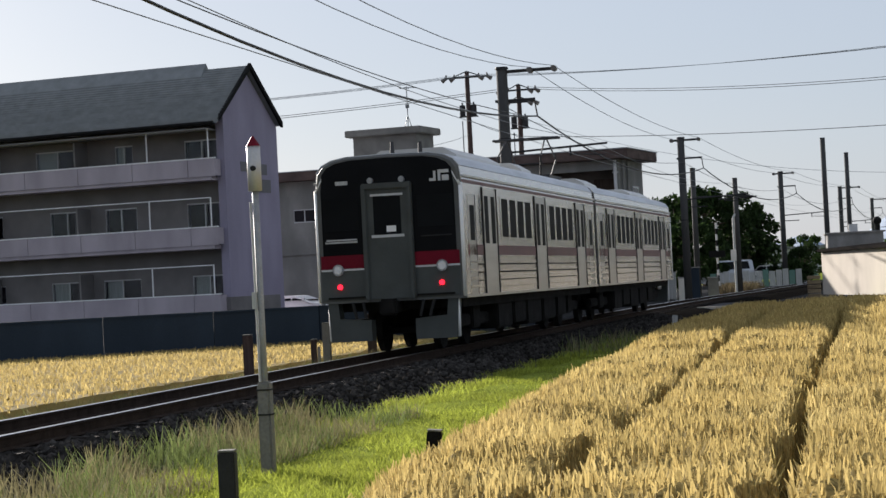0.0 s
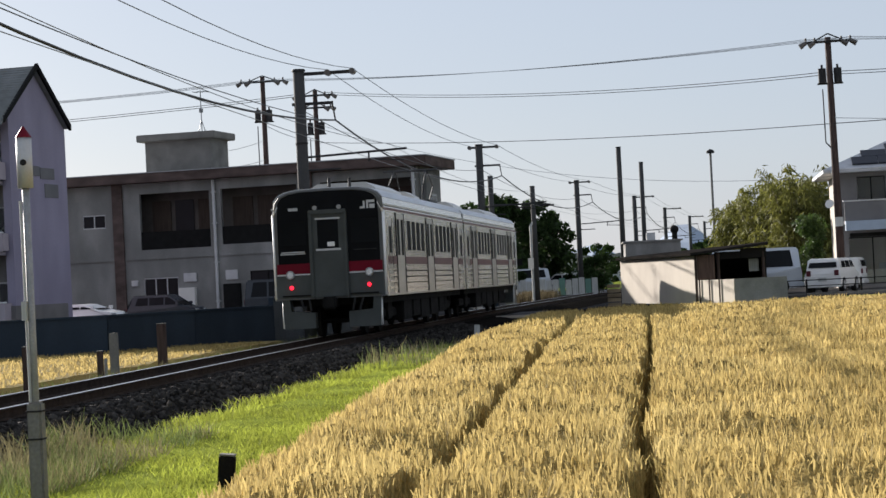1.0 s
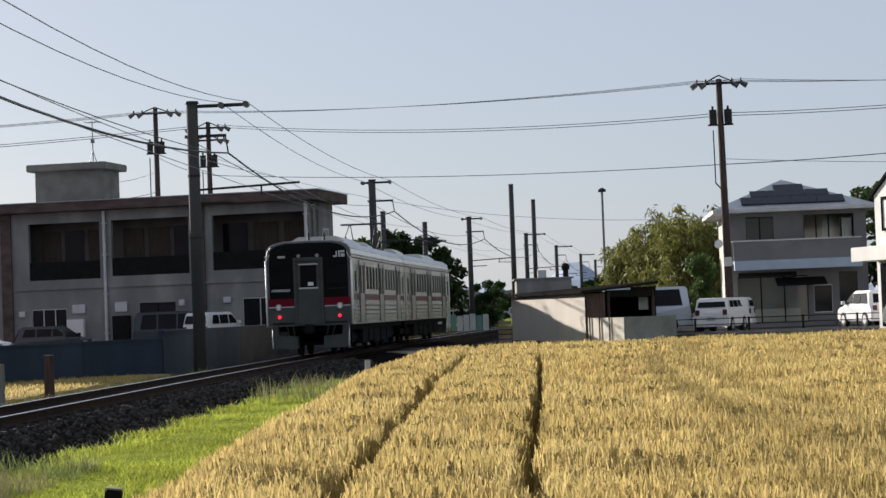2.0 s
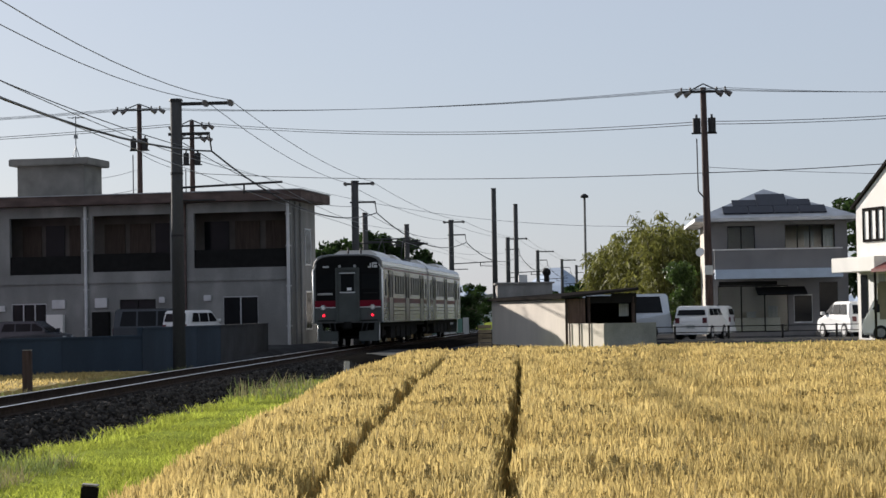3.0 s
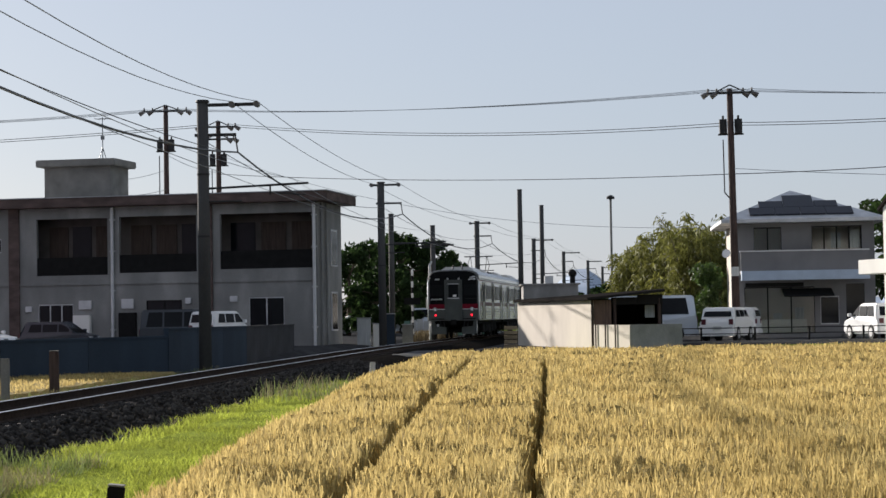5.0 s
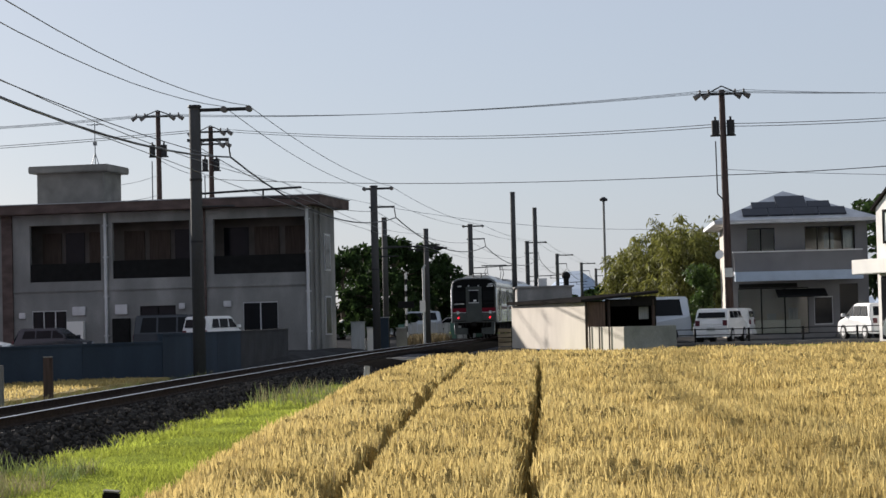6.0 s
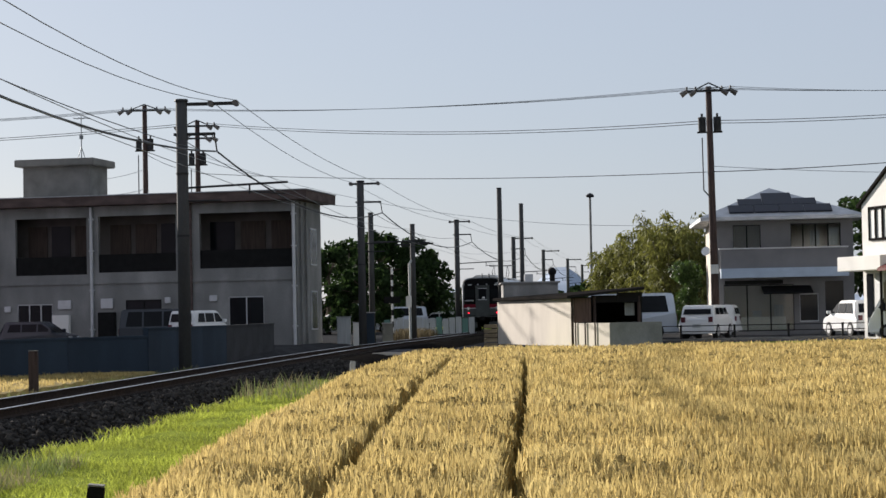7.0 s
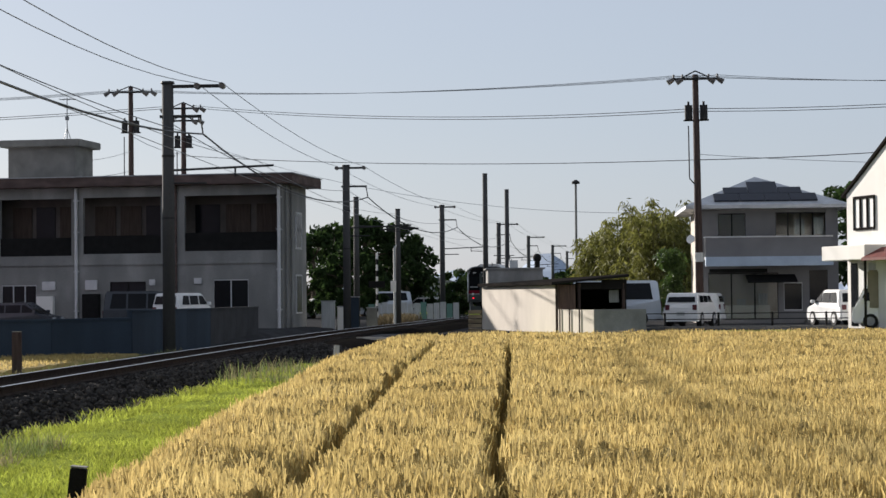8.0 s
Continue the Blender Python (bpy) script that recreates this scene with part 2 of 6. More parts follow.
def soup(name, verts, faces, material, label, category, kind="stuff", parent=None):
    me = bpy.data.meshes.new(name)
    me.from_pydata(verts.tolist() if hasattr(verts, "tolist") else verts, [], faces.tolist() if hasattr(faces, "tolist") else faces)
    me.materials.append(material)
    ob = new(name, me)
    ob.parent = parent
    return tagged(ob, label, category, kind=kind)


def polar(az, d):
    """Plan place at az degrees left of +y and d metres off."""
    return -d * math.sin(radians(az)), d * math.cos(radians(az))


rng = np.random.default_rng(7)


def blades(px, py, pz, height, width, lean, bend=0.5, tip=0.15):
    """Upright two-piece blades (6 points, 2 quads each) at the given feet. Returns verts and faces."""
    n = len(px)
    ang = rng.uniform(0, 2 * np.pi, n)
    la = rng.uniform(0, 2 * np.pi, n)
    ll = lean * rng.uniform(0.2, 1.0, n)
    wx, wy = np.cos(ang) * width / 2, np.sin(ang) * width / 2
    lx, ly = np.cos(la) * ll, np.sin(la) * ll
    v = np.empty((n, 6, 3))
    for k, (f, w, b) in enumerate(((0, 1, 0), (0.6, 0.9, bend * 0.4), (1.0, tip, 1.0))):
        for s, c in ((-1, 2 * k), (1, 2 * k + 1)):
            v[:, c, 0] = px + lx * b + s * wx * w
            v[:, c, 1] = py + ly * b + s * wy * w
            v[:, c, 2] = pz + height * f
    base = (np.arange(n) * 6)[:, None, None]
    f = np.array([[0, 1, 3, 2], [2, 3, 5, 4]])[None] + base
    return v.reshape(-1, 3), f.reshape(-1, 4)


def scatter(x0, x1, y0, y1, per_m2):
    n = int((x1 - x0) * (y1 - y0) * per_m2)
    return rng.uniform(x0, x1, n), rng.uniform(y0, y1, n)


def join_soup(parts):
    vs, fs, k = [], [], 0
    for v, f in parts:
        vs.append(v)
        fs.append(f + k)
        k += len(v)
    return np.concatenate(vs), np.concatenate(fs)


# ---- the railway line in plan ----
RAIL_TOP = 0.40
LINE = [(-40, -8.4), (0, -8.95), (10, -9.05), (20, -9.15), (35, -9.38), (50, -9.42), (65, -9.37), (80, -9.27), (90, -9.0), (98, -8.55), (103, -8.3), (110, -8.05), (127, -7.5), (143, -6.83), (158, -6.1), (170, -5.3), (182, -4.3), (222, -1.5), (261, 1.1), (330, 5.8), (420, 12.0)]
LY, LX = np.array([p[0] for p in LINE], float), np.array([p[1] for p in LINE], float)
_gy = np.arange(-40, 420, 1.0)
_gx = np.interp(_gy, LY, LX)
for _ in range(3):
    _gx = np.convolve(np.pad(_gx, 6, mode="reflect", reflect_type="odd"), np.ones(13) / 13, "valid")


def line_x(y):
    return float(np.interp(y, _gy, _gx))


def line_yaw(y):
    return -math.degrees(math.atan2(line_x(y + 2) - line_x(y - 2), 4))


def line_pose(y, off=0.0, z=0.0):
    return pose(line_x(y), y, z, 0, 0, line_yaw(y)) @ pose(off, 0, 0)


# ---- ground ----
WALL = [(-46, 39), (-30, 45.5), (-17, 55.5), (-13.6, 62), (-12.9, 72), (-13.0, 84)]
WALLX = np.array([p[0] for p in WALL], float)


def ground_z(x, y):
    c = line_x(min(max(y, -40), 415))
    side = x - c
    if side > 0:                      # field side, then the lots behind it
        z = 0.0 + 0.10 * max(0.0, 1 - abs(side - 3.5) / 3.0)
        up = min(max((y - 54) / 14.0, 0), 1) * min(max((side - 3.2) / 1.5, 0), 1)
        return (z if side > 3.1 else -0.15) * (1 - up) + 0.42 * up
    wy = float(np.interp(x, WALLX[::1], [p[1] for p in WALL]))
    up = min(max((y - wy + 1.0) / 2.0, 0), 1) if x < -13.0 else min(max((y - 66) / 10.0, 0), 1) * min(max((-side - 2.8) / 1.0, 0), 1)
    low = -0.1 - 0.4 * min(max((-side - 2.6) / 2.0, 0), 1)
    return low * (1 - up) + 0.3 * up


def build_ground():
    xs = sorted({*np.arange(-60, 40, 1.0).tolist(), *np.arange(-300, 301, 30.0).tolist(), -3000.0, -1200.0, -600.0, 600.0, 1200.0, 3000.0})
    ys = sorted({*np.arange(-12, 130, 1.0).tolist(), *np.arange(130, 420, 10.0).tolist(), -300.0, -80.0, -30.0, 600.0, 1000.0, 2000.0, 4500.0})
    verts = [(x, y, ground_z(x, y) - (1.2 if y > 300 else 0) * min(1, (y - 300) / 300)) for y in ys for x in xs]
    w = len(xs)
    faces = [(j * w + i, j * w + i + 1, (j + 1) * w + i + 1, (j + 1) * w + i) for j in range(len(ys) - 1) for i in range(w - 1)]
    ob = soup("ground", verts, faces, M["turf"], "flat low farmland ground with patchy short grass", "ground", "structure")
    ob.data.materials.append(M["lot"])
    ob.data.materials.append(M["soil"])
    ob.data.materials.append(M["ballast"])
    for p in ob.data.polygons:
        c = p.center
        side = c.x - line_x(min(max(c.y, -40), 415))
        if (75 < c.y < 200 and side > 3.5 and c.x < 40) or (56 < c.y < 180 and side < -2.6 and c.x > -45):
            p.material_index = 1
        elif 44 < c.y < 76 and 2.0 < side < 7.5:
            p.material_index = 3
        elif c.y < 52 and c.x > -2.0 - 0.05 * c.y:
            p.material_index = 2
        elif side < -3 and c.y < 60 and c.x < -13:
            p.material_index = 2


build_ground()


# ---- railway track ----
def sweep(name, profile, y0, y1, step, off, material, parent, label=""):
    ys = np.arange(y0, y1 + 0.01, step)
    verts, faces, k = [], [], len(profile)
    for y in ys:
        m = line_pose(float(y))
        verts += [tuple(m @ Vector((off + a, 0, z))) for a, z in profile]
    for j in range(len(ys) - 1):
        for i in range(k - 1):
            a = j * k + i
            faces.append((a, a + k, a + k + 1, a + 1))
    ob = soup(name, verts, faces, material, "", "", "", parent)
    if label:
        tagged(ob, label)
    return ob


track = thing("railway_track", "single railway track with dark rails on a stone ballast bed", "railway track", kind="structure")
for off in (-0.5665, 0.5665):
    r = sweep("rail", [(-0.065, 0.25), (-0.06, 0.262), (-0.012, 0.275), (-0.012, 0.36), (-0.0325, 0.368), (-0.0325, 0.396), (-0.026, 0.40), (0.026, 0.40), (0.0325, 0.396), (0.0325, 0.368), (0.012, 0.36), (0.012, 0.275), (0.06, 0.262), (0.065, 0.25)], -30, 400, 2.0, off, M["rail"], track, "rusty steel rail with a polished top")
    r.data.materials.append(M["railhead"])
    for i, p in enumerate(r.data.polygons):
        if i % 13 in (5, 6, 7):
            p.material_index = 1
sweep("ballast_bed", [(-2.9, -0.52), (-1.75, 0.16), (-1.5, 0.21), (-0.9, 0.215), (-0.5, 0.20), (0, 0.19), (0.5, 0.20), (0.9, 0.215), (1.5, 0.21), (1.75, 0.17), (3.3, -0.22)], -30, 400, 2.0, 0, M["ballast"], track, "dark crushed stone ballast")
bm = bmesh.new()
box(bm, -1.0, 1.0, -0.11, 0.11, 0.08, 0.252, 0.015)
sleeper = mesh_of("sleeper", bm, M["sleeper"])
for i in range(170):
    ob = new("sleeper", sleeper)
    ob.parent = track
    ob.matrix_basis = line_pose(12 + 0.62 * i)


def stones(n, y0, y1, side0, side1, size):
    ico = bmesh.new()
    bmesh.ops.create_icosphere(ico, subdivisions=1, radius=1)
    bv = np.array([v.co[:] for v in ico.verts])
    bf = np.array([[v.index for v in f.verts] for f in ico.faces])
    ico.free()
    out = []
    for _ in range(n):
        y = y0 + (y1 - y0) * rng.random() ** 1.5
        s = rng.uniform(side0, side1)
        z = float(np.interp(abs(s), [0, 0.9, 1.5, 1.75, 3.3 if s > 0 else 2.9], [0.19, 0.215, 0.21, 0.17, -0.22 if s > 0 else -0.5]))
        c = line_pose(y) @ Vector((s, 0, z + 0.01))
        k = size * rng.uniform(0.5, 1.3) * rng.uniform(0.6, 1.2, 3)
        out.append((bv * k * (1 + 0.25 * rng.standard_normal((12, 1)).clip(-1, 1)) + np.array(c), bf))
    return join_soup(out)


v, f = stones(13000, 12, 66, 0.75, 3.3, 0.05)
soup("ballast_stones", v, f, M["stone"], "loose grey crushed stones of the ballast shoulder", "ballast")
v, f = stones(1500, 14, 50, -2.4, -0.75, 0.035)
soup("ballast_stones", v, f, M["stone"], "loose grey crushed stones of the far ballast shoulder", "ballast")


# ---- wheat field, grass and weeds ----
ROW_A = ([6, 9.4, 14.7, 20, 47.9, 60], [-1.22, -1.36, -1.62, -1.86, -3.04, -3.5])
ROW_B = ([6, 9.8, 10.6, 12.7, 15.1, 18.6, 23.3, 31.3, 46.9, 60], [-0.2, -0.29, -0.33, -0.45, -0.50, -0.56, -0.66, -0.88, -1.31, -1.65])
ROW_C = ([6, 11.5, 13.8, 16, 18.8, 23.9, 31, 41, 60], [1.75, 1.36, 1.05, 0.73, 0.44, -0.02, -0.35, -0.66, -1.2])
ROW_D = ([6, 15.8, 20.4, 33.5, 60], [2.3, 2.05, 1.92, 1.98, 2.3])
ROW_E = ([-3.2, -2.76, -1.18, -0.51, 1.09, 3], [12.9, 12.6, 11.55, 11.3, 10.7, 10.2])
WHEAT_TOP = 0.85


def field_left(y):
    return np.interp(y, [4, 12, 18.5, 24, 36, 62], [-2.15, -2.72, -3.24, -3.54, -4.16, -5.1])


def row_drop(x, y):
    """How far each of the furrows lets the crop down, 0 to 1."""
    a = np.exp(-((x - np.interp(y, *ROW_A) - 0.02 * np.sin(y * 2.1)) / np.interp(y, [12, 30], [0.065, 0.095])) ** 4)
    b = np.exp(-((x - np.interp(y, *ROW_B) - 0.04 * np.sin(y * 2.7) - 0.02 * np.sin(y * 6.1)) / np.interp(y, [12, 30], [0.078, 0.088])) ** 4)
    c = np.exp(-((x - np.interp(y, *ROW_C)) / 0.16) ** 2) * (0.33 + 0.10 * np.sin(y * 1.3) * np.sin(y * 0.37 + 1))
    d = np.exp(-((x - np.interp(y, *ROW_D)) / 0.30) ** 2) * 0.20
    e = np.exp(-((y - np.interp(x, *ROW_E) - 0.08 * np.sin(4 * x)) / 0.22) ** 2) * (0.2 + 0.1 * np.sin(5 * x + 1))
    hole = 0.6 * np.exp(-((x - 0.61) / 0.12) ** 2 - ((y - 23.3) / 0.4) ** 2)
    return np.maximum.reduce([a, b, c, d, e, hole]) * (1 - 0.75 * np.clip((y - 40) / 10, 0, 1))


def crop_height(x, y):
    w = 0.03 * np.sin(x * 1.3 + 0.4 * y) + 0.025 * np.sin(2.1 * y - x) + 0.02 * np.sin(5.3 * x + 3.1 * y) + 0.02 * np.sin(4.1 * y + 1.7 * x)
    edge = np.clip((x - field_left(y)) / 0.5, 0, 1) ** 0.6
    return (WHEAT_TOP - 0.05 + w) * (0.75 + 0.25 * edge) - 0.10 * np.clip((y - 40) / 14, 0, 1)


def build_wheat():
    canopy_x = np.arange(-4.8, 12.01, 0.06)
    ys = np.concatenate([np.arange(4.0, 20, 0.25), np.arange(20, 58.1, 0.5)])
    gx, gy = np.meshgrid(canopy_x, ys)
    h = crop_height(gx, gy) - 0.055 + 0.02 * rng.standard_normal(gx.shape)
    h = h * (1 - 0.92 * row_drop(gx, gy))
    h = np.where(gx < field_left(gy), -0.05, h)
    verts = np.stack([gx, gy, h], -1).reshape(-1, 3)
    w = len(canopy_x)
    i, j = np.meshgrid(np.arange(w - 1), np.arange(len(ys) - 1))
    a = (j * w + i).ravel()
    faces = np.stack([a, a + 1, a + w + 1, a + w], -1)
    soup("wheat_undergrowth", verts, faces, M["thatch"], "dense dark straw below the wheat ears", "wheat")
    ears, leaves = [], []
    for y0, y1, x1, dens, size in ((4.5, 8, 2.6, 500, 1.0), (8, 14, 4.0, 900, 0.85), (14, 20, 4.8, 680, 0.95), (20, 28, 6.0, 420, 1.15), (28, 38, 8.0, 240, 1.5), (38, 58, 12.0, 120, 2.1)):
        x, y = scatter(field_left(y1), x1, y0, y1, dens)
        d = row_drop(x, y)
        keep = (x > field_left(y)) & (d < 0.3 + 0.25 * rng.random(len(x)))
        x, y, d = x[keep], y[keep], d[keep]
        top = crop_height(x, y) + 0.022 * rng.standard_normal(len(x)) - d * 0.18
        k = 0.085 * rng.uniform(0.8, 1.3, len(x)) * size ** 0.3
        ears.append(blades(x, y, top - k, k, 0.011 * size * rng.uniform(0.8, 1.3, len(x)), 0.03, 0.6, 0.35))
        pick = rng.random(len(x)) < 0.55
        n = int(pick.sum())
        leaves.append(blades(x[pick] + rng.normal(0, 0.02, n), y[pick], np.maximum(top[pick] - 0.24, 0), rng.uniform(0.12, 0.23, n), 0.007 * size, 0.10, 0.5, 0.1))
    # stalks that hang over the furrows
    for row in (ROW_A, ROW_B):
        y = rng.uniform(5, 40, 2600)
        side = np.where(rng.random(2600) < 0.5, -1, 1)
        x = np.interp(y, *row) + side * rng.uniform(0.09, 0.17, 2600)
        leaves.append(blades(x, y, np.full(2600, 0.40), rng.uniform(0.2, 0.40, 2600), 0.011, 0.10, 0.5, 0.2))
    v, f = join_soup(ears)
    soup("wheat_ears", v, f, M["wheat"], "ripe golden wheat ears standing in a dense field", "wheat")
    v, f = join_soup(leaves)
    soup("wheat_stalks", v, f, M["straw"], "dry straw-coloured wheat leaves and stalks", "wheat")


def build_left_wheat():
    x, y = scatter(-34, -12.3, 14, 58, 85)
    wy = np.interp(x, WALLX, [p[1] for p in WALL])
    lx = np.interp(y, _gy, _gx)
    keep = (x < lx - 3.5) & (y < wy - 1.0)
    x, y = x[keep], y[keep]
    v, f = blades(x, y, np.full(len(x), 0.06), rng.uniform(0.08, 0.17, len(x)), 0.03, 0.06, 0.5, 0.3)
    soup("wheat_ears", v, f, M["wheat"], "golden ripe wheat beyond the railway track", "wheat")
    xs, ys = np.arange(-46, -11.7, 0.4), np.arange(8, 60, 0.5)
    gx, gy = np.meshgrid(xs, ys)
    wy = np.interp(gx, WALLX, [p[1] for p in WALL])
    ok = (gx < np.interp(gy, _gy, _gx) - 3.3) & (gy < wy - 0.7)
    h = np.where(ok, 0.13 + 0.012 * rng.standard_normal(gx.shape), -0.6)
    w = len(xs)
    i, j = np.meshgrid(np.arange(w - 1), np.arange(len(ys) - 1))
    a = (j * w + i).ravel()
    soup("wheat_undergrowth", np.stack([gx, gy, h], -1).reshape(-1, 3), np.stack([a, a + 1, a + w + 1, a + w], -1), M["wheat"], "dense straw of the wheat beyond the track", "wheat")


def build_grass():
    out = []
    for y0, y1, dens, size in ((8, 16, 1500, 0.9), (16, 26, 1000, 1.1), (26, 50, 450, 1.6)):
        x, y = scatter(-7.8, -2.0, y0, y1, dens)
        lx = np.interp(y, _gy, _gx)
        keep = (x < field_left(y) + 0.25) & (x > lx + 2.75 + 0.25 * np.sin(y * 1.7) + 0.2 * rng.standard_normal(len(x)))
        x, y = x[keep], y[keep]
        lush = 0.85 + 0.3 * (np.sin(x * 2.3 + y) * np.sin(y * 0.9 - x) > -0.2)
        out.append(blades(x, y, np.full(len(x), 0.02), rng.uniform(0.045, 0.12, len(x)) * lush, 0.012 * size, 0.08, 0.5, 0.1))
    v, f = join_soup(out)
    soup("grass", v, f, M["grass"], "bright green grass strip beside the wheat field", "grass")
    spots = ((11, 22, 2.1, 3.7, 10000, 0.38), (22, 40, 2.4, 3.0, 1500, 0.20), (38, 47, 2.4, 4.2, 900, 0.45), (14, 60, -3.8, -2.0, 3500, 0.26))
    for name, label, phase in (("weed", "dry tan weeds along the ballast", 0.0), ("weedgreen", "grey-green weeds along the ballast", 1.9)):
        out = []
        for y0, y1, s0, s1, n, h in spots:
            y = rng.uniform(y0, y1, n)
            x = np.interp(y, _gy, _gx) + s0 + (s1 - s0) * rng.random(n) ** 0.8
            clump = np.sin(x * 3.1 + y * 2.3 + phase) + np.sin(y * 1.1 + phase) > -0.5
            x, y = x[clump], y[clump]
            k = len(x)
            side = x - np.interp(y, _gy, _gx)
            z = np.interp(np.abs(side), [1.5, 1.75, 2.9], [0.21, 0.16, -0.1]) - 0.08
            out.append(blades(x, y, z, h * rng.uniform(0.3, 1.3, k), 0.009 * (1 + y / 40), 0.20, 0.5, 0.12))
        v, f = join_soup(out)
        soup("weeds", v, f, M[name], label, "weeds")


build_wheat()
build_left_wheat()
build_grass()


# ---- the train ----
HALF, CAR = 1.40, 16.3


def section(inset=0.0, z0=0.95):
    """Outline of the body across the car, from the lower left over the roof."""
    h = HALF - inset
    pts = [(-h, z0), (-h, 3.08 - inset)]
    for k in range(1, 10):
        a = math.pi - math.pi * k / 10
        pts.append((h * math.copysign(abs(math.cos(a)) ** 0.5, math.cos(a)), 3.08 + (0.57 - inset) * math.sin(a) ** 0.6))
    return pts + [(h, 3.08 - inset), (h, z0)]


def stripe(parent, name, y0, y1, z0, z1, proud, material, side=1):
    x = side * HALF
    return boxpart(name, (min(x, x + side * proud), max(x, x + side * proud), y0, y1, z0, z1), material, parent)


def side_panes(body, y0, y1, n, z0=2.04, z1=2.90):
    for side in (-1, 1):
        x = side * HALF
        w = (y1 - y0) / n
        fr = part("window_frame", frame_bar(x, side, y0, y1, n, z0, z1), M["stainless"], body)
        for i in range(n):
            a, b = y0 + i * w + 0.10, y0 + (i + 1) * w - 0.10
            boxpart("pane", (min(x, x + side * 0.006), max(x, x + side * 0.006), a, b, z0 + 0.05, z1 - 0.05), M["trainglass"], fr)


def frame_bar(x, side, y0, y1, n, z0, z1):
    bm = bmesh.new()
    a, b = sorted((x, x + side * 0.014))
    box(bm, a, b, y0, y1, z0, z0 + 0.05)
    box(bm, a, b, y0, y1, z1 - 0.05, z1)
    w = (y1 - y0) / n
    for i in range(n + 1):
        y = y0 + i * w
        box(bm, a, b, max(y - 0.10, y0), min(y + 0.10, y1), z0 + 0.05, z1 - 0.05)
    return bm


def side_door(body, yc, width=1.3):
    for side in (-1, 1):
        x = side * HALF
        bm = bmesh.new()
        a, b = sorted((x - side * 0.02, x + side * 0.010))
        box(bm, a, b, yc - width / 2, yc + width / 2, 1.0, 3.0)
        d = part("door", bm, M["stainlessdull"], body, "sliding stainless passenger door")
        for s in (-1, 1):
            a, b = sorted((x, x + side * 0.016))
            boxpart("pane", (a, b, yc + s * width / 4 - 0.17, yc + s * width / 4 + 0.17, 1.95, 2.86), M["trainglass"], d)
        a, b = sorted((x, x + side * 0.022))
        boxpart("door_gap", (a, b, yc - width / 2 - 0.06, yc - width / 2, 1.0, 3.02), M["rubber"], d)
        boxpart("door_gap", (a, b, yc + width / 2, yc + width / 2 + 0.06, 1.0, 3.02), M["rubber"], d)


def bogie(car, yc):
    bm = bmesh.new()
    for s in (-1, 1):
        box(bm, s * 0.95 - 0.08, s * 0.95 + 0.08, yc - 1.55, yc + 1.55, 0.42, 0.66, 0.03)
        box(bm, s * 0.95 - 0.14, s * 0.95 + 0.14, yc - 0.35, yc + 0.35, 0.36, 0.86, 0.03)
    box(bm, -0.95, 0.95, yc - 0.2, yc + 0.2, 0.5, 0.8)
    b = part("bogie", bm, M["underframe"], car, "dark grimy bogie frame")
    sets = []
    for dy in (-1.05, 1.05):
        bm = bmesh.new()
        tube(bm, (-0.9, 0, 0), (0.9, 0, 0), 0.075, n=10)
        for s in (-1, 1):
            disc(bm, (s * 0.585, 0, 0), 0.41, (1, 0, 0), 0.10, 24)
            disc(bm, (s * 0.52, 0, 0), 0.435, (1, 0, 0), 0.03, 24)
        w = part("wheelset", bm, M["underframe"], b)
        w.matrix_basis = pose(0, yc + dy, 0.41)
        sets.append(w)
    return sets


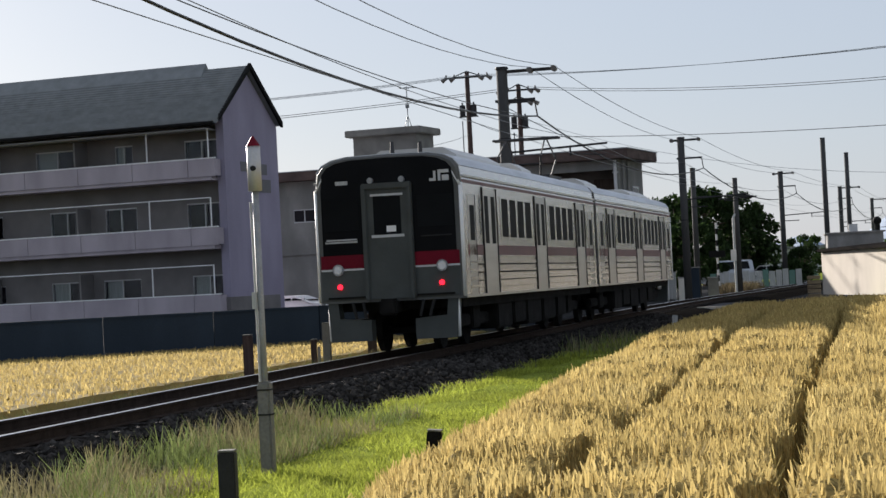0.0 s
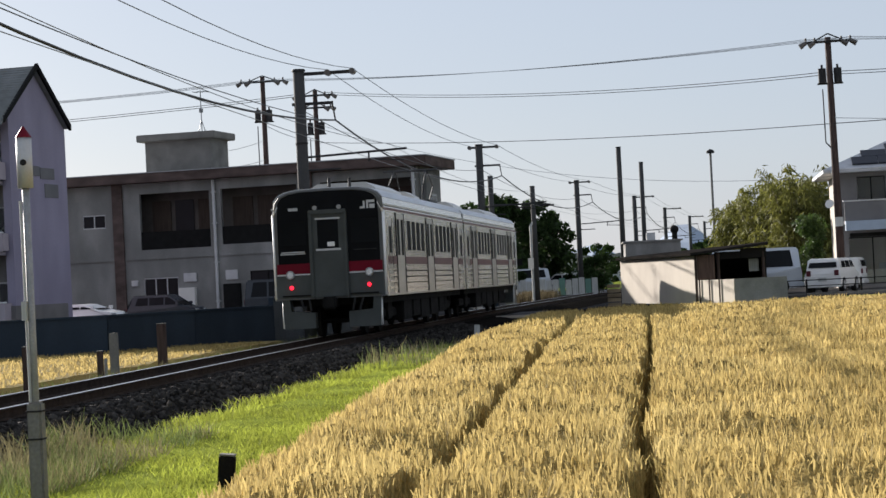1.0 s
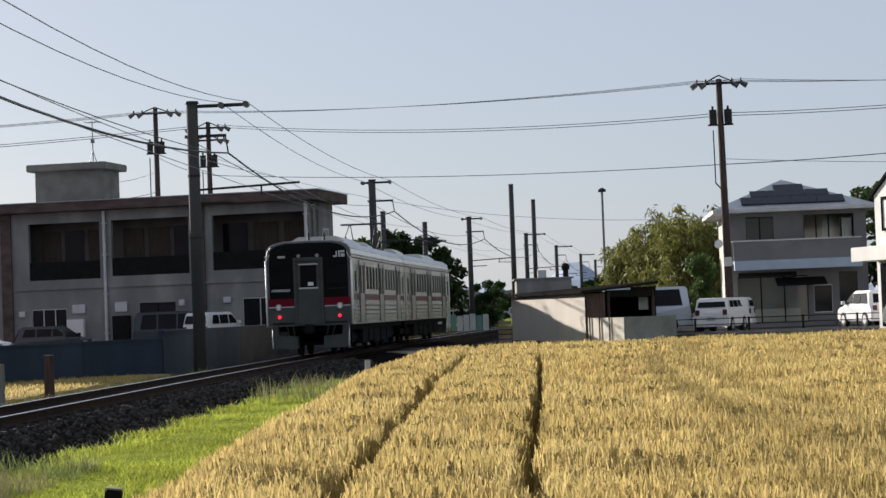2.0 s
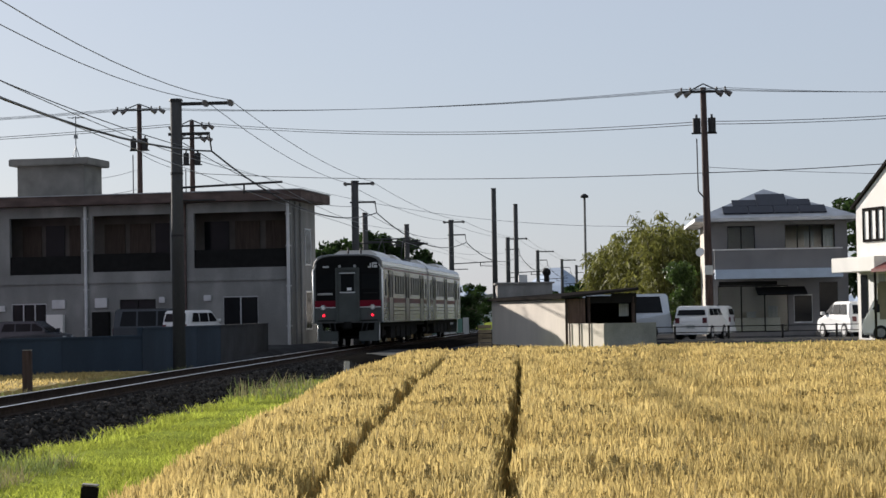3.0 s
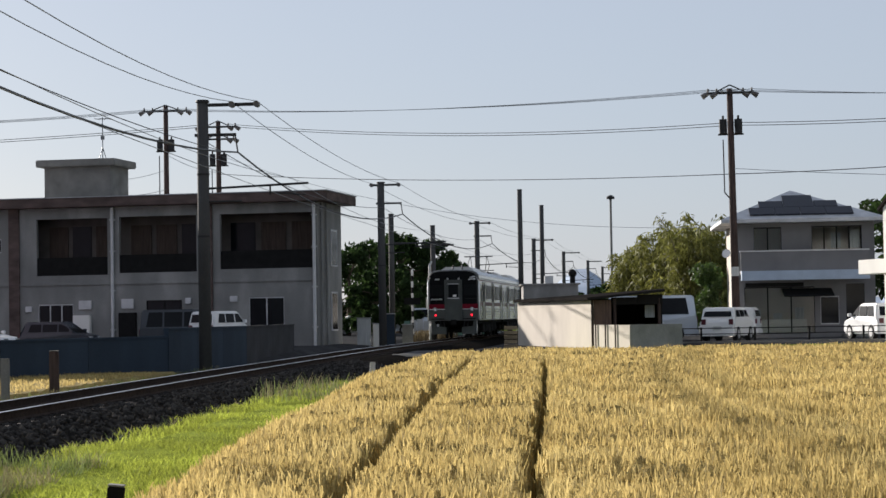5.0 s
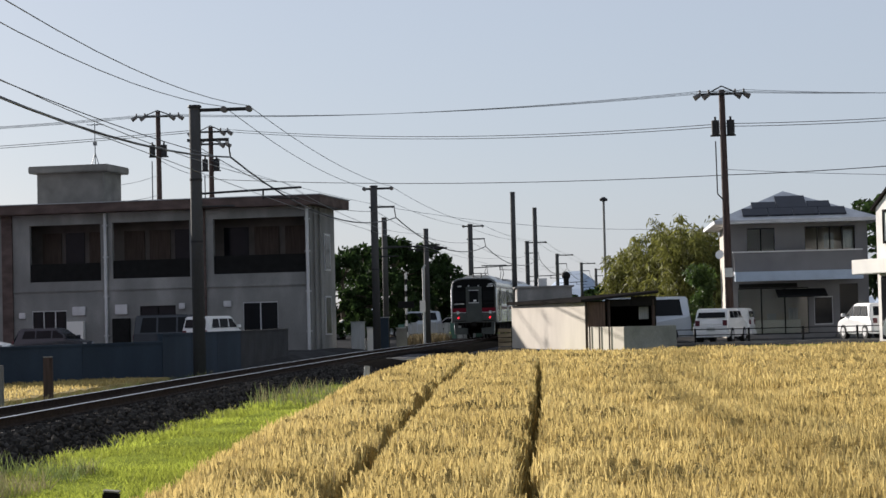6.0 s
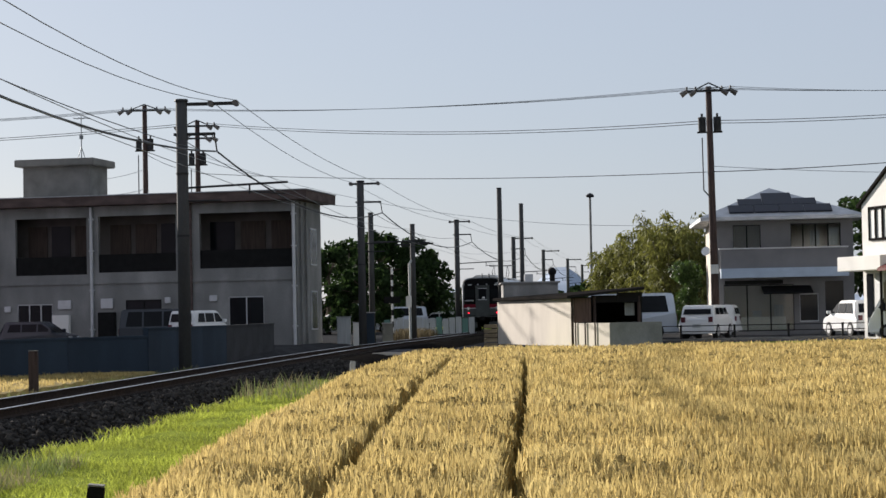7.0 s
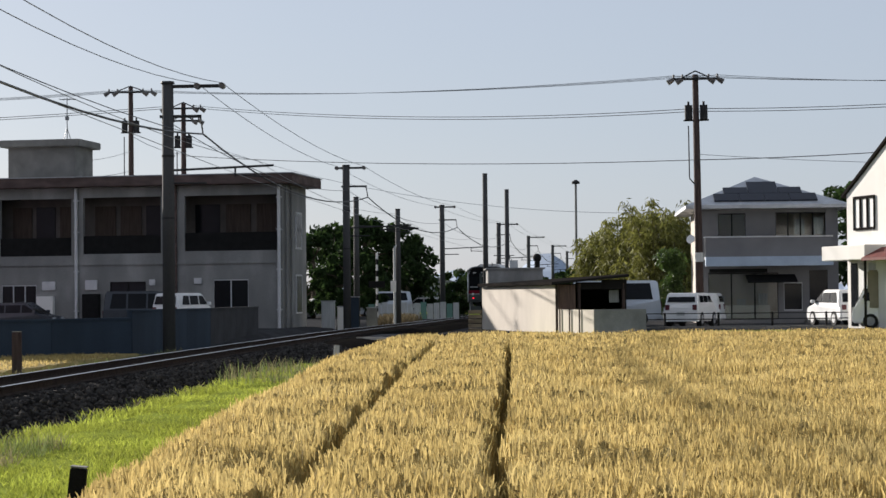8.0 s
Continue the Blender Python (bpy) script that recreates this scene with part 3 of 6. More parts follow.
def end_face(car, y, out, tail):
    """The cab end at y, facing out (-1 back, 1 ahead)."""
    def slab(name, x0, x1, z0, z1, proud, material, label="", parent=None, bevel=0.0, back=0.0):
        a, b = sorted((y + out * back, y + out * proud))
        return boxpart(name, (x0, x1, a, b, z0, z1), material, parent or car, label, bevel)

    bm = bmesh.new()
    a, b = sorted((y - out * 0.02, y + out * 0.09))
    prism(bm, section(0.0), a, b)
    far = max(v.co.y * out for v in bm.verts)
    for v in bm.verts:
        if v.co.y * out > far - 0.01:
            v.co.x *= 0.965
            v.co.z = 0.95 + (v.co.z - 0.95) * 0.985
    shell = part("end_cap", bm, M["frp"], car, "grey rounded cab end")
    bm = bmesh.new()
    pts = [(px * 0.955, pz) for px, pz in section(0.07, 1.55)]
    a, b = sorted((y + out * 0.085, y + out * 0.105))
    prism(bm, pts, a, b)
    mask = part("face_mask", bm, M["faceblack"], car, "glossy black cab front")
    slab("lower_panel", -1.32, 1.32, 1.0, 1.55, 0.104, M["facegrey"], "grey lower cab panel", shell, back=0.08)
    for s in (-1, 1):
        x0, x1 = sorted((s * 0.44, s * 1.32))
        slab("red_band", x0, x1, 1.58, 1.83, 0.112, M["red"], "dark red band", mask, back=0.10)
        slab("white_line", x0, x1, 1.545, 1.58, 0.113, M["alu"], "", mask, back=0.10)
        x0, x1 = sorted((s * 0.56, s * 1.24))
        w = slab("cab_window", x0, x1, 2.28, 2.86, 0.110, M["trainglass"], "dark cab window", mask, back=0.10)
        slab("wiper", x0 + 0.05, x1 - 0.05, 2.10, 2.125, 0.125, M["alu"] if s < 0 else M["rubber"], "", mask, back=0.10)
        bm = bmesh.new()
        disc(bm, (s * 0.99, y + out * 0.12, 1.56), 0.105, (0, 1, 0), 0.06, 20)
        h = part("headlight", bm, M["galv"], car, "round headlight with a bright rim")
        bm = bmesh.new()
        disc(bm, (s * 0.99, y + out * 0.135, 1.56), 0.075, (0, 1, 0), 0.05, 20)
        part("lens", bm, M["lamp_clear"], h)
        bm = bmesh.new()
        disc(bm, (s * 0.97, y + out * 0.115, 1.25), 0.048, (0, 1, 0), 0.05, 16)
        part("tail_light", bm, M["taillight"] if tail else M["maroon"], car, "round red tail light")
        # white rod added at the corner to stand for the sun's glint
        bm = bmesh.new()
        tube(bm, (s * 1.375, y + out * 0.03, 0.98), (s * 1.375, y + out * 0.03, 3.05), 0.04, 0.04, 12)
        part("corner_glint", bm, M["white"], shell, "added white rod for the sun glint on the corner", True)
        slab("step_plate", min(s * 0.5, s * 1.2), max(s * 0.5, s * 1.2), 1.03, 1.065, 0.15, M["underframe"], "", shell, back=0.09)
        bm = bmesh.new()
        disc(bm, (s * 0.30, y + out * 0.12, 3.17), 0.055, (0, 1, 0), 0.10, 12)
        part("marker_lamp", bm, M["galv"], car)
    # gangway door in its frame
    bm = bmesh.new()
    a, b = sorted((y + out * 0.09, y + out * 0.19))
    box(bm, -0.48, -0.38, a, b, 0.98, 3.05, 0.02)
    box(bm, 0.38, 0.48, a, b, 0.98, 3.05, 0.02)
    box(bm, -0.48, 0.48, a, b, 3.0, 3.12, 0.02)
    part("gangway_frame", bm, M["facegrey"], car, "raised grey frame round the end door")
    door = slab("gangway_door", -0.38, 0.38, 1.0, 3.0, 0.145, M["facegrey"], "narrow grey end door", car, back=0.09)
    slab("pane", -0.26, 0.26, 2.17, 2.88, 0.152, M["trainglass"], "", door, back=0.14)
    slab("notice", -0.02, 0.16, 2.22, 2.33, 0.156, M["white"], "small white paper notice", door, back=0.15)
    slab("gasket", -0.31, 0.31, 2.12, 2.17, 0.155, M["alu"], "", door, back=0.14)
    slab("gasket", -0.31, 0.31, 2.88, 2.92, 0.155, M["alu"], "", door, back=0.14)
    # plain pale emblem bars and a small plain code strip
    for x0, x1, z0, z1 in ((0.82, 0.945, 3.10, 3.15), (0.90, 0.945, 3.15, 3.28), (0.985, 1.19, 3.24, 3.30), (0.985, 1.035, 3.10, 3.24), (1.06, 1.19, 3.10, 3.20)):
        sx = -out
        slab("emblem_bar", *sorted((sx * x0, sx * x1)), z0, z1, 0.113, M["alu"], "", mask, back=0.10)
    slab("code_strip", -0.98, -0.74, 3.12, 3.19, 0.110, M["curtain"], "", mask, back=0.10)
    slab("train_number_strip", -1.22, -0.6, 2.055, 2.085, 0.113, M["curtain"], "", mask, back=0.10)
    # skirt, coupler, jumpers
    for s in (-1, 1):
        bm = bmesh.new()
        a, b = sorted((y - out * 0.25, y + out * 0.05))
        prism(bm, [(s * 0.42, 0.24), (s * 0.42, 0.62), (s * 1.02, 0.66), (s * 1.05, 0.96), (s * 1.24, 0.96), (s * 1.20, 0.24)], a, b)
        part("skirt", bm, M["facegrey"], car, "grey snow-plough skirt half")
        # second added white rod: glint along the cab edge and roof shoulder
        bm = bmesh.new()
        tube(bm, (s * 1.375, y + out * 0.06, 1.0), (s * 1.375, y + out * 0.06, 3.0), 0.032, n=10)
        tube(bm, (s * 1.375, y + out * 0.06, 3.0), (s * 1.22, y + out * 0.06, 3.30), 0.032, n=10)
        part("edge_glint", bm, M["white"], car, "added white rod for the sun glint along the cab edge", True)
        bm = bmesh.new()
        tube(bm, (s * 1.22, y - out * 0.02, 0.26), (s * 1.22, y - out * 0.02, 0.94), 0.035, n=10)
        part("skirt_pipe", bm, M["white"], car, "", True)
    bm = bmesh.new()
    a, b = sorted((y - out * 0.6, y + out * 0.35))
    box(bm, -0.11, 0.11, a, b, 0.74, 0.98, 0.03)
    a, b = sorted((y + out * 0.2, y + out * 0.45))
    box(bm, -0.17, 0.17, a, b, 0.70, 1.0, 0.04)
    part("coupler", bm, M["underframe"], car, "black coupler head")
    for x in (-0.75, -0.55, 0.6, 0.8):
        bm = bmesh.new()
        tube(bm, (x, y + out * 0.08, 0.95), (x * 0.9, y + out * 0.14, 0.66), 0.03, n=6)
        part("jumper_cable", bm, M["rubber"], car)


def build_car(rear):
    car = thing("train_car", "silver stainless commuter train car with maroon stripe and black cab end" if rear else "silver stainless leading train car with roof units", "train", group="cars of the train")
    bm = bmesh.new()
    y0, y1 = -CAR / 2, CAR / 2
    prism(bm, section(), y0, y1)
    body = part("body", bm, M["stainless"], car, "ribbed stainless steel body")
    bm = bmesh.new()
    pts = [(x, z) for x, z in section(-0.012) if z > 3.17]
    prism(bm, pts, y0, y1)
    part("roof", bm, M["roofsteel"], car, "pale grey arched roof")
    for side in (-1, 1):
        x = side * HALF
        bm = bmesh.new()
        for z in (1.10, 1.27, 1.44, 1.60):
            a, b = sorted((x, x + side * 0.007))
            box(bm, a, b, y0, y1, z - 0.010, z + 0.010)
        part("side_ribs", bm, M["stainless"], body)
        a, b = sorted((x, x + side * 0.03))
        boxpart("rain_gutter", (a, b, y0, y1, 3.16, 3.20), M["stainlessdull"], body)
        boxpart("upper_stripe", (*sorted((x, x + side * 0.008)), y0, y1, 3.05, 3.11), M["maroon"], body, "thin maroon stripe")
        boxpart("sill", (*sorted((x, x + side * 0.02)), y0, y1, 0.95, 1.0), M["stainlessdull"], body)
    doors = (-5.7, 0.0, 5.7)
    for yc in doors:
        side_door(body, yc)
    edges = [(y0 + 0.35, doors[0] - 0.75), (doors[0] + 0.75, doors[1] - 0.75), (doors[1] + 0.75, doors[2] - 0.75), (doors[2] + 0.75, y1 - 0.35)]
    for k, (a, b) in enumerate(edges):
        for side in (-1, 1):
            stripe(body, "side_stripe", a, b, 1.73, 1.92, 0.008, M["maroon"], side)
            for z in (1.12, 1.27, 1.42, 1.57):
                bead = stripe(body, "side_bead", a + 0.08, b - 0.08, z, z + 0.05, 0.014, M["stainless"], side)
                # dark strip that paints the shade below the bead
                stripe(bead, "bead_shade", a + 0.08, b - 0.08, z - 0.03, z - 0.004, 0.005, M["rubber"], side)
        if k in (1, 2):
            side_panes(body, a + 0.35, b - 0.35, 4)
        else:
            side_panes(body, *((a + 1.15, b - 0.1) if k == 0 else (a + 0.1, b - 1.15)), 1, 2.06, 2.88)
    for s, yy in ((-1, y0 + 0.75), (1, y1 - 0.75)):
        for side in (-1, 1):
            x = side * HALF
            d = boxpart("cab_door", (*sorted((x - side * 0.01, x + side * 0.008)), yy - 0.3, yy + 0.3, 1.0, 2.85), M["stainlessdull"], body, "narrow crew door")
            boxpart("pane", (*sorted((x, x + side * 0.014)), yy - 0.19, yy + 0.19, 2.0, 2.65), M["trainglass"], d)
            boxpart("door_gap", (*sorted((x, x + side * 0.014)), yy + 0.3, yy + 0.33, 1.0, 2.85), M["rubber"], d)
    # roof gear
    for yc, ln in ((-3.9, 4.4), (1.4, 1.2)) if rear else ((4.4, 4.4), (-5.6, 2.2)):
        bm = bmesh.new()
        prism(bm, [(-0.95, 3.45), (-0.88, 3.70), (-0.62, 3.85), (0.62, 3.85), (0.88, 3.70), (0.95, 3.45)], yc - ln / 2, yc + ln / 2)
        part("air_conditioner", bm, M["stainlessdull"], car, "rounded grey roof air conditioner")
    for x, yy in ((-0.1, y0 + 0.9), (0.35, y0 + 1.3)) if rear else ((0.2, y1 - 1.0),):
        bm = bmesh.new()
        tube(bm, (x, yy, 3.55), (x, yy, 3.93), 0.05, 0.035, 8)
        part("antenna", bm, M["wire"], car)
    if rear:
        yc = 6.6
        bm = bmesh.new()
        box(bm, -0.7, 0.7, yc - 0.9, yc + 0.9, 3.60, 3.78)
        panto = part("pantograph", bm, M["wire"], car, "dark folding pantograph frame")
        for s in (-1, 1):
            for t in (-1, 1):
                bm = bmesh.new()
                tube(bm, (s * 0.45, yc + t * 0.75, 3.76), (s * 0.55, yc + t * 1.15, 4.25), 0.025, n=6)
                tube(bm, (s * 0.55, yc + t * 1.15, 4.25), (s * 0.5, yc + t * 0.15, 4.72), 0.02, n=6)
                part("pantograph_arm", bm, M["wire"], panto)
        for t in (-1, 1):
            bm = bmesh.new()
            tube(bm, (-0.85, yc + t * 0.15, 4.74), (0.85, yc + t * 0.15, 4.74), 0.03, n=6)
            part("contact_bar", bm, M["wire"], panto)
    # underfloor gear
    boxpart("underframe", (-1.25, 1.25, y0 + 0.3, y1 - 0.3, 0.78, 0.95), M["underframe"], car)
    for k, (yc, ln, z) in enumerate(((-3.5, 1.5, 0.28), (-1.8, 1.3, 0.34), (-0.1, 1.7, 0.26), (1.9, 1.6, 0.30), (3.6, 1.2, 0.34))):
        boxpart("equipment_box", (-1.2, 1.2, yc - ln / 2, yc + ln / 2, z, 0.80), M["underframe"], car, "", 0.03)
    sets = bogie(car, -5.7) + bogie(car, 5.7)
    if rear:
        end_face(car, y0, -1, True)
        bm = bmesh.new()
        box(bm, -0.6, 0.6, y1, y1 + 0.42, 1.0, 3.1, 0.05)
        part("gangway_bellows", bm, M["rubber"], car, "black folded gangway bellows")
    else:
        end_face(car, y1, 1, False)
    for ob in car.children_recursive:      # the body runs a little wider and taller than the plan above
        if ob not in sets and ob.name.split(".")[0] != "bogie":
            if not ob.data.get("sized"):
                ob.data.transform(Matrix.Diagonal((1.035, 1, 1.045, 1)))
                ob.data["sized"] = True
    return car, sets


rear_car, rear_sets = build_car(True)
front_car, front_sets = build_car(False)


# ---- buildings ----
def sash(parent, x0, x1, z0, z1, y, panes=2, frame_mat="alu", glass="glassdark", bar=0.05, deep=0.10):
    """A sliding window in a wall that faces -y at y: frame, sill and panes."""
    w = (x1 - x0) / panes
    bm = wall_with_holes(x0, x1, z0, z1, y - 0.03, y + deep, [(x0 + i * w + bar / 2, x0 + (i + 1) * w - bar / 2, z0 + bar, z1 - bar) for i in range(panes)])
    win = part("window", bm, M[frame_mat], parent)
    for i in range(panes):
        boxpart("pane", (x0 + i * w + bar / 2, x0 + (i + 1) * w - bar / 2, y + 0.02, y + 0.03, z0 + bar, z1 - bar), M[glass], win)
    return win


def wall_with_holes(x0, x1, z0, z1, y0, y1, holes):
    """A wall slab with rectangular openings (x0, x1, z0, z1) through it."""
    bm = bmesh.new()
    xs = sorted({x0, x1, *[h[0] for h in holes], *[h[1] for h in holes]})
    zs = sorted({z0, z1, *[h[2] for h in holes], *[h[3] for h in holes]})
    nx, nz = len(xs) - 1, len(zs) - 1

    def solid(i, j):
        if not (0 <= i < nx and 0 <= j < nz):
            return False
        cx, cz = (xs[i] + xs[i + 1]) / 2, (zs[j] + zs[j + 1]) / 2
        return not any(a < cx < b and c < cz < d for a, b, c, d in holes)

    grid = {}

    def v(i, j, k):
        if (i, j, k) not in grid:
            grid[i, j, k] = bm.verts.new((xs[i], (y0, y1)[k], zs[j]))
        return grid[i, j, k]

    for i in range(nx):
        for j in range(nz):
            if not solid(i, j):
                continue
            ring = [(i, j), (i + 1, j), (i + 1, j + 1), (i, j + 1)]
            bm.faces.new([v(*c, 0) for c in ring])
            bm.faces.new([v(*c, 1) for c in ring[::-1]])
            for (di, dj), e in (((0, -1), 0), ((1, 0), 1), ((0, 1), 2), ((-1, 0), 3)):
                if not solid(i + di, j + dj):
                    p, q = ring[e], ring[(e + 1) % 4]
                    bm.faces.new((v(*q, 0), v(*p, 0), v(*p, 1), v(*q, 1)))
    return bm


def build_office():
    b = thing("office_building", "weathered grey two-storey concrete building with brown flat roof fascia", "building", pose(-14.0, 98.9, 0, 0, 0, -7))
    left, deep = -34.0, 4.6
    up = [(-5.05, -0.2, 4.2, 6.98), (-10.42, -6.3, 4.12, 6.98), (-14.9, -11.05, 4.05, 6.95), (-18.11, -16.84, 5.29, 6.0)]
    up += [(-22.6, -19.4, 4.05, 6.95), (-27.2, -23.2, 4.05, 6.95), (-32.2, -28.0, 4.05, 6.95)]
    low = [(-14.82, -12.94, 1.06, 2.58), (-9.0, -7.1, 0.9, 2.7), (-3.56, -1.75, 1.2, 2.76), (-21.5, -19.5, 1.06, 2.6), (-26.5, -24.3, 1.06, 2.6)]
    front = part("front_wall", wall_with_holes(left, 0, 0.2, 7.5, 0, 0.25, up + low), M["render_grey"], b, "stained grey rendered front wall")
    bm = bmesh.new()
    box(bm, -0.25, 0, 0.25, deep, 0.2, 7.5)
    box(bm, left, left + 0.25, 0.25, deep, 0.2, 7.5)
    box(bm, left, 0, deep, deep + 0.25, 0.2, 7.5)
    part("side_wall", bm, M["render_grey"], b, "grey rendered side and back walls")
    # wall set back in the gallery, coloured darker to carry its shade
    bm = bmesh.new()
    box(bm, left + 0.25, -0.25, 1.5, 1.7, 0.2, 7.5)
    part("corridor_wall", bm, M["corridor"], b, "wall behind the open gallery with shade in its colour")
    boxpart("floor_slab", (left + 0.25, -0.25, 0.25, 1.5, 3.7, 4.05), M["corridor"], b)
    boxpart("roof_slab", (left - 0.7, 0.72, -0.75, deep + 0.7, 7.5, 7.98), M["fascia"], b, "thick brown stained roof edge", 0.03)
    boxpart("roof_coping", (left - 0.74, 0.76, -0.79, deep + 0.74, 7.98, 8.03), M["galv"], b)
    # gallery rails and the panels behind
    for k, (x0, x1, z0, z1) in enumerate(up[:3] + up[4:]):
        boxpart("gallery_rail", (x0, x1, 0.08, 0.16, z0, z0 + 0.92), M["blackrail"], b, "dark solid gallery railing")
        n = 3
        w = (x1 - x0) / n
        for i in range(n):
            a = x0 + i * w + 0.12
            boxpart("gallery_screen", (a, a + w * 0.8, 1.42, 1.49, 4.2, 6.6), M["panel_brown"] if (i + k) % 3 else M["glassdark"], b)
    sash(front, *up[3], 0.05)
    for h in (low[0], low[2], low[3], low[4]):
        sash(front, *h, 0.05, 3 if h is low[0] else 2)
    sash(front, *low[1], 0.05, 2, "blackrail")
    # columns, band course, downpipes, boxes
    for x in (-5.72, -16.1, -28.0):
        boxpart("pilaster", (x - 0.28, x + 0.28, -0.14, -0.003, 0.2, 7.497), M["fascia"], b, "brown pilaster")
    boxpart("band_course", (left, 0.02, -0.07, -0.003, 3.55, 3.66), M["render_grey"], b)
    for x, r in ((-10.75, 0.085), (-0.12, 0.085)):
        bm = bmesh.new()
        tube(bm, (x, -0.14, 0.3), (x, -0.14, 7.45), r, n=10)
        for z in (1.2, 3.2, 5.2, 6.8):
            box(bm, x - 0.13, x + 0.13, -0.17, -0.01, z, z + 0.07)
        part("downpipe", bm, M["alu"], b, "pale grey rain pipe")
    for x0, x1, z0, z1, mt in ((-12.6, -11.9, 2.3, 2.75, "alu"), (-10.3, -9.65, 2.3, 2.8, "alu"), (-12.85, -11.95, 0.4, 2.0, "whitewall"), (-10.4, -9.5, 0.4, 2.1, "blackrail"), (-15.5, -15.15, 2.2, 2.5, "alu"), (-4.55, -4.15, 2.55, 2.85, "alu"), (-6.9, -6.6, 2.5, 2.8, "alu")):
        boxpart("vent_box", (x0, x1, -0.3 if z0 < 1 else -0.12, -0.003, z0, z1), M[mt], b, "", 0.02)
    for z0, z1 in ((4.3, 6.2), (1.0, 3.0)):
        win = boxpart("side_window", (0.003, 0.05, 2.6, 3.8, z0, z1), M["alu"], b)
        boxpart("pane", (0.05, 0.058, 2.7, 3.7, z0 + 0.08, z1 - 0.08), M["glassdark"], win)
    for yy in (0.5, 1.5):
        bm = bmesh.new()
        tube(bm, (0.1, yy, 0.3), (0.1, yy, 7.45), 0.06, n=8)
        part("downpipe", bm, M["render_grey"], b)
    # roof house
    bm = bmesh.new()
    box(bm, -15.1, -11.45, 1.6, 4.2, 8.0, 9.75)
    hut = part("roof_house", bm, M["concrete"], b, "grey concrete stair house on the roof")
    boxpart("roof_house_cap", (-15.45, -11.1, 1.25, 4.5, 9.75, 10.12), M["concrete"], hut, "", 0.04)
    bm = bmesh.new()
    tube(bm, (-12.6, 3.5, 10.1), (-12.6, 3.5, 12.5), 0.025, n=6)
    tube(bm, (-12.85, 3.5, 10.1), (-12.6, 3.5, 10.9), 0.02, n=5)
    tube(bm, (-12.35, 3.5, 10.1), (-12.6, 3.5, 10.9), 0.02, n=5)
    tube(bm, (-13.0, 3.5, 12.4), (-12.1, 3.5, 12.4), 0.02, n=5)
    for x in (-12.9, -12.6, -12.3):
        tube(bm, (x, 3.1, 12.4), (x, 3.9, 12.4), 0.014, n=4)
    box(bm, -12.68, -12.52, 3.42, 3.58, 11.3, 11.5)
    part("aerial", bm, M["wirelight"], b, "thin roof television aerial")
    return b


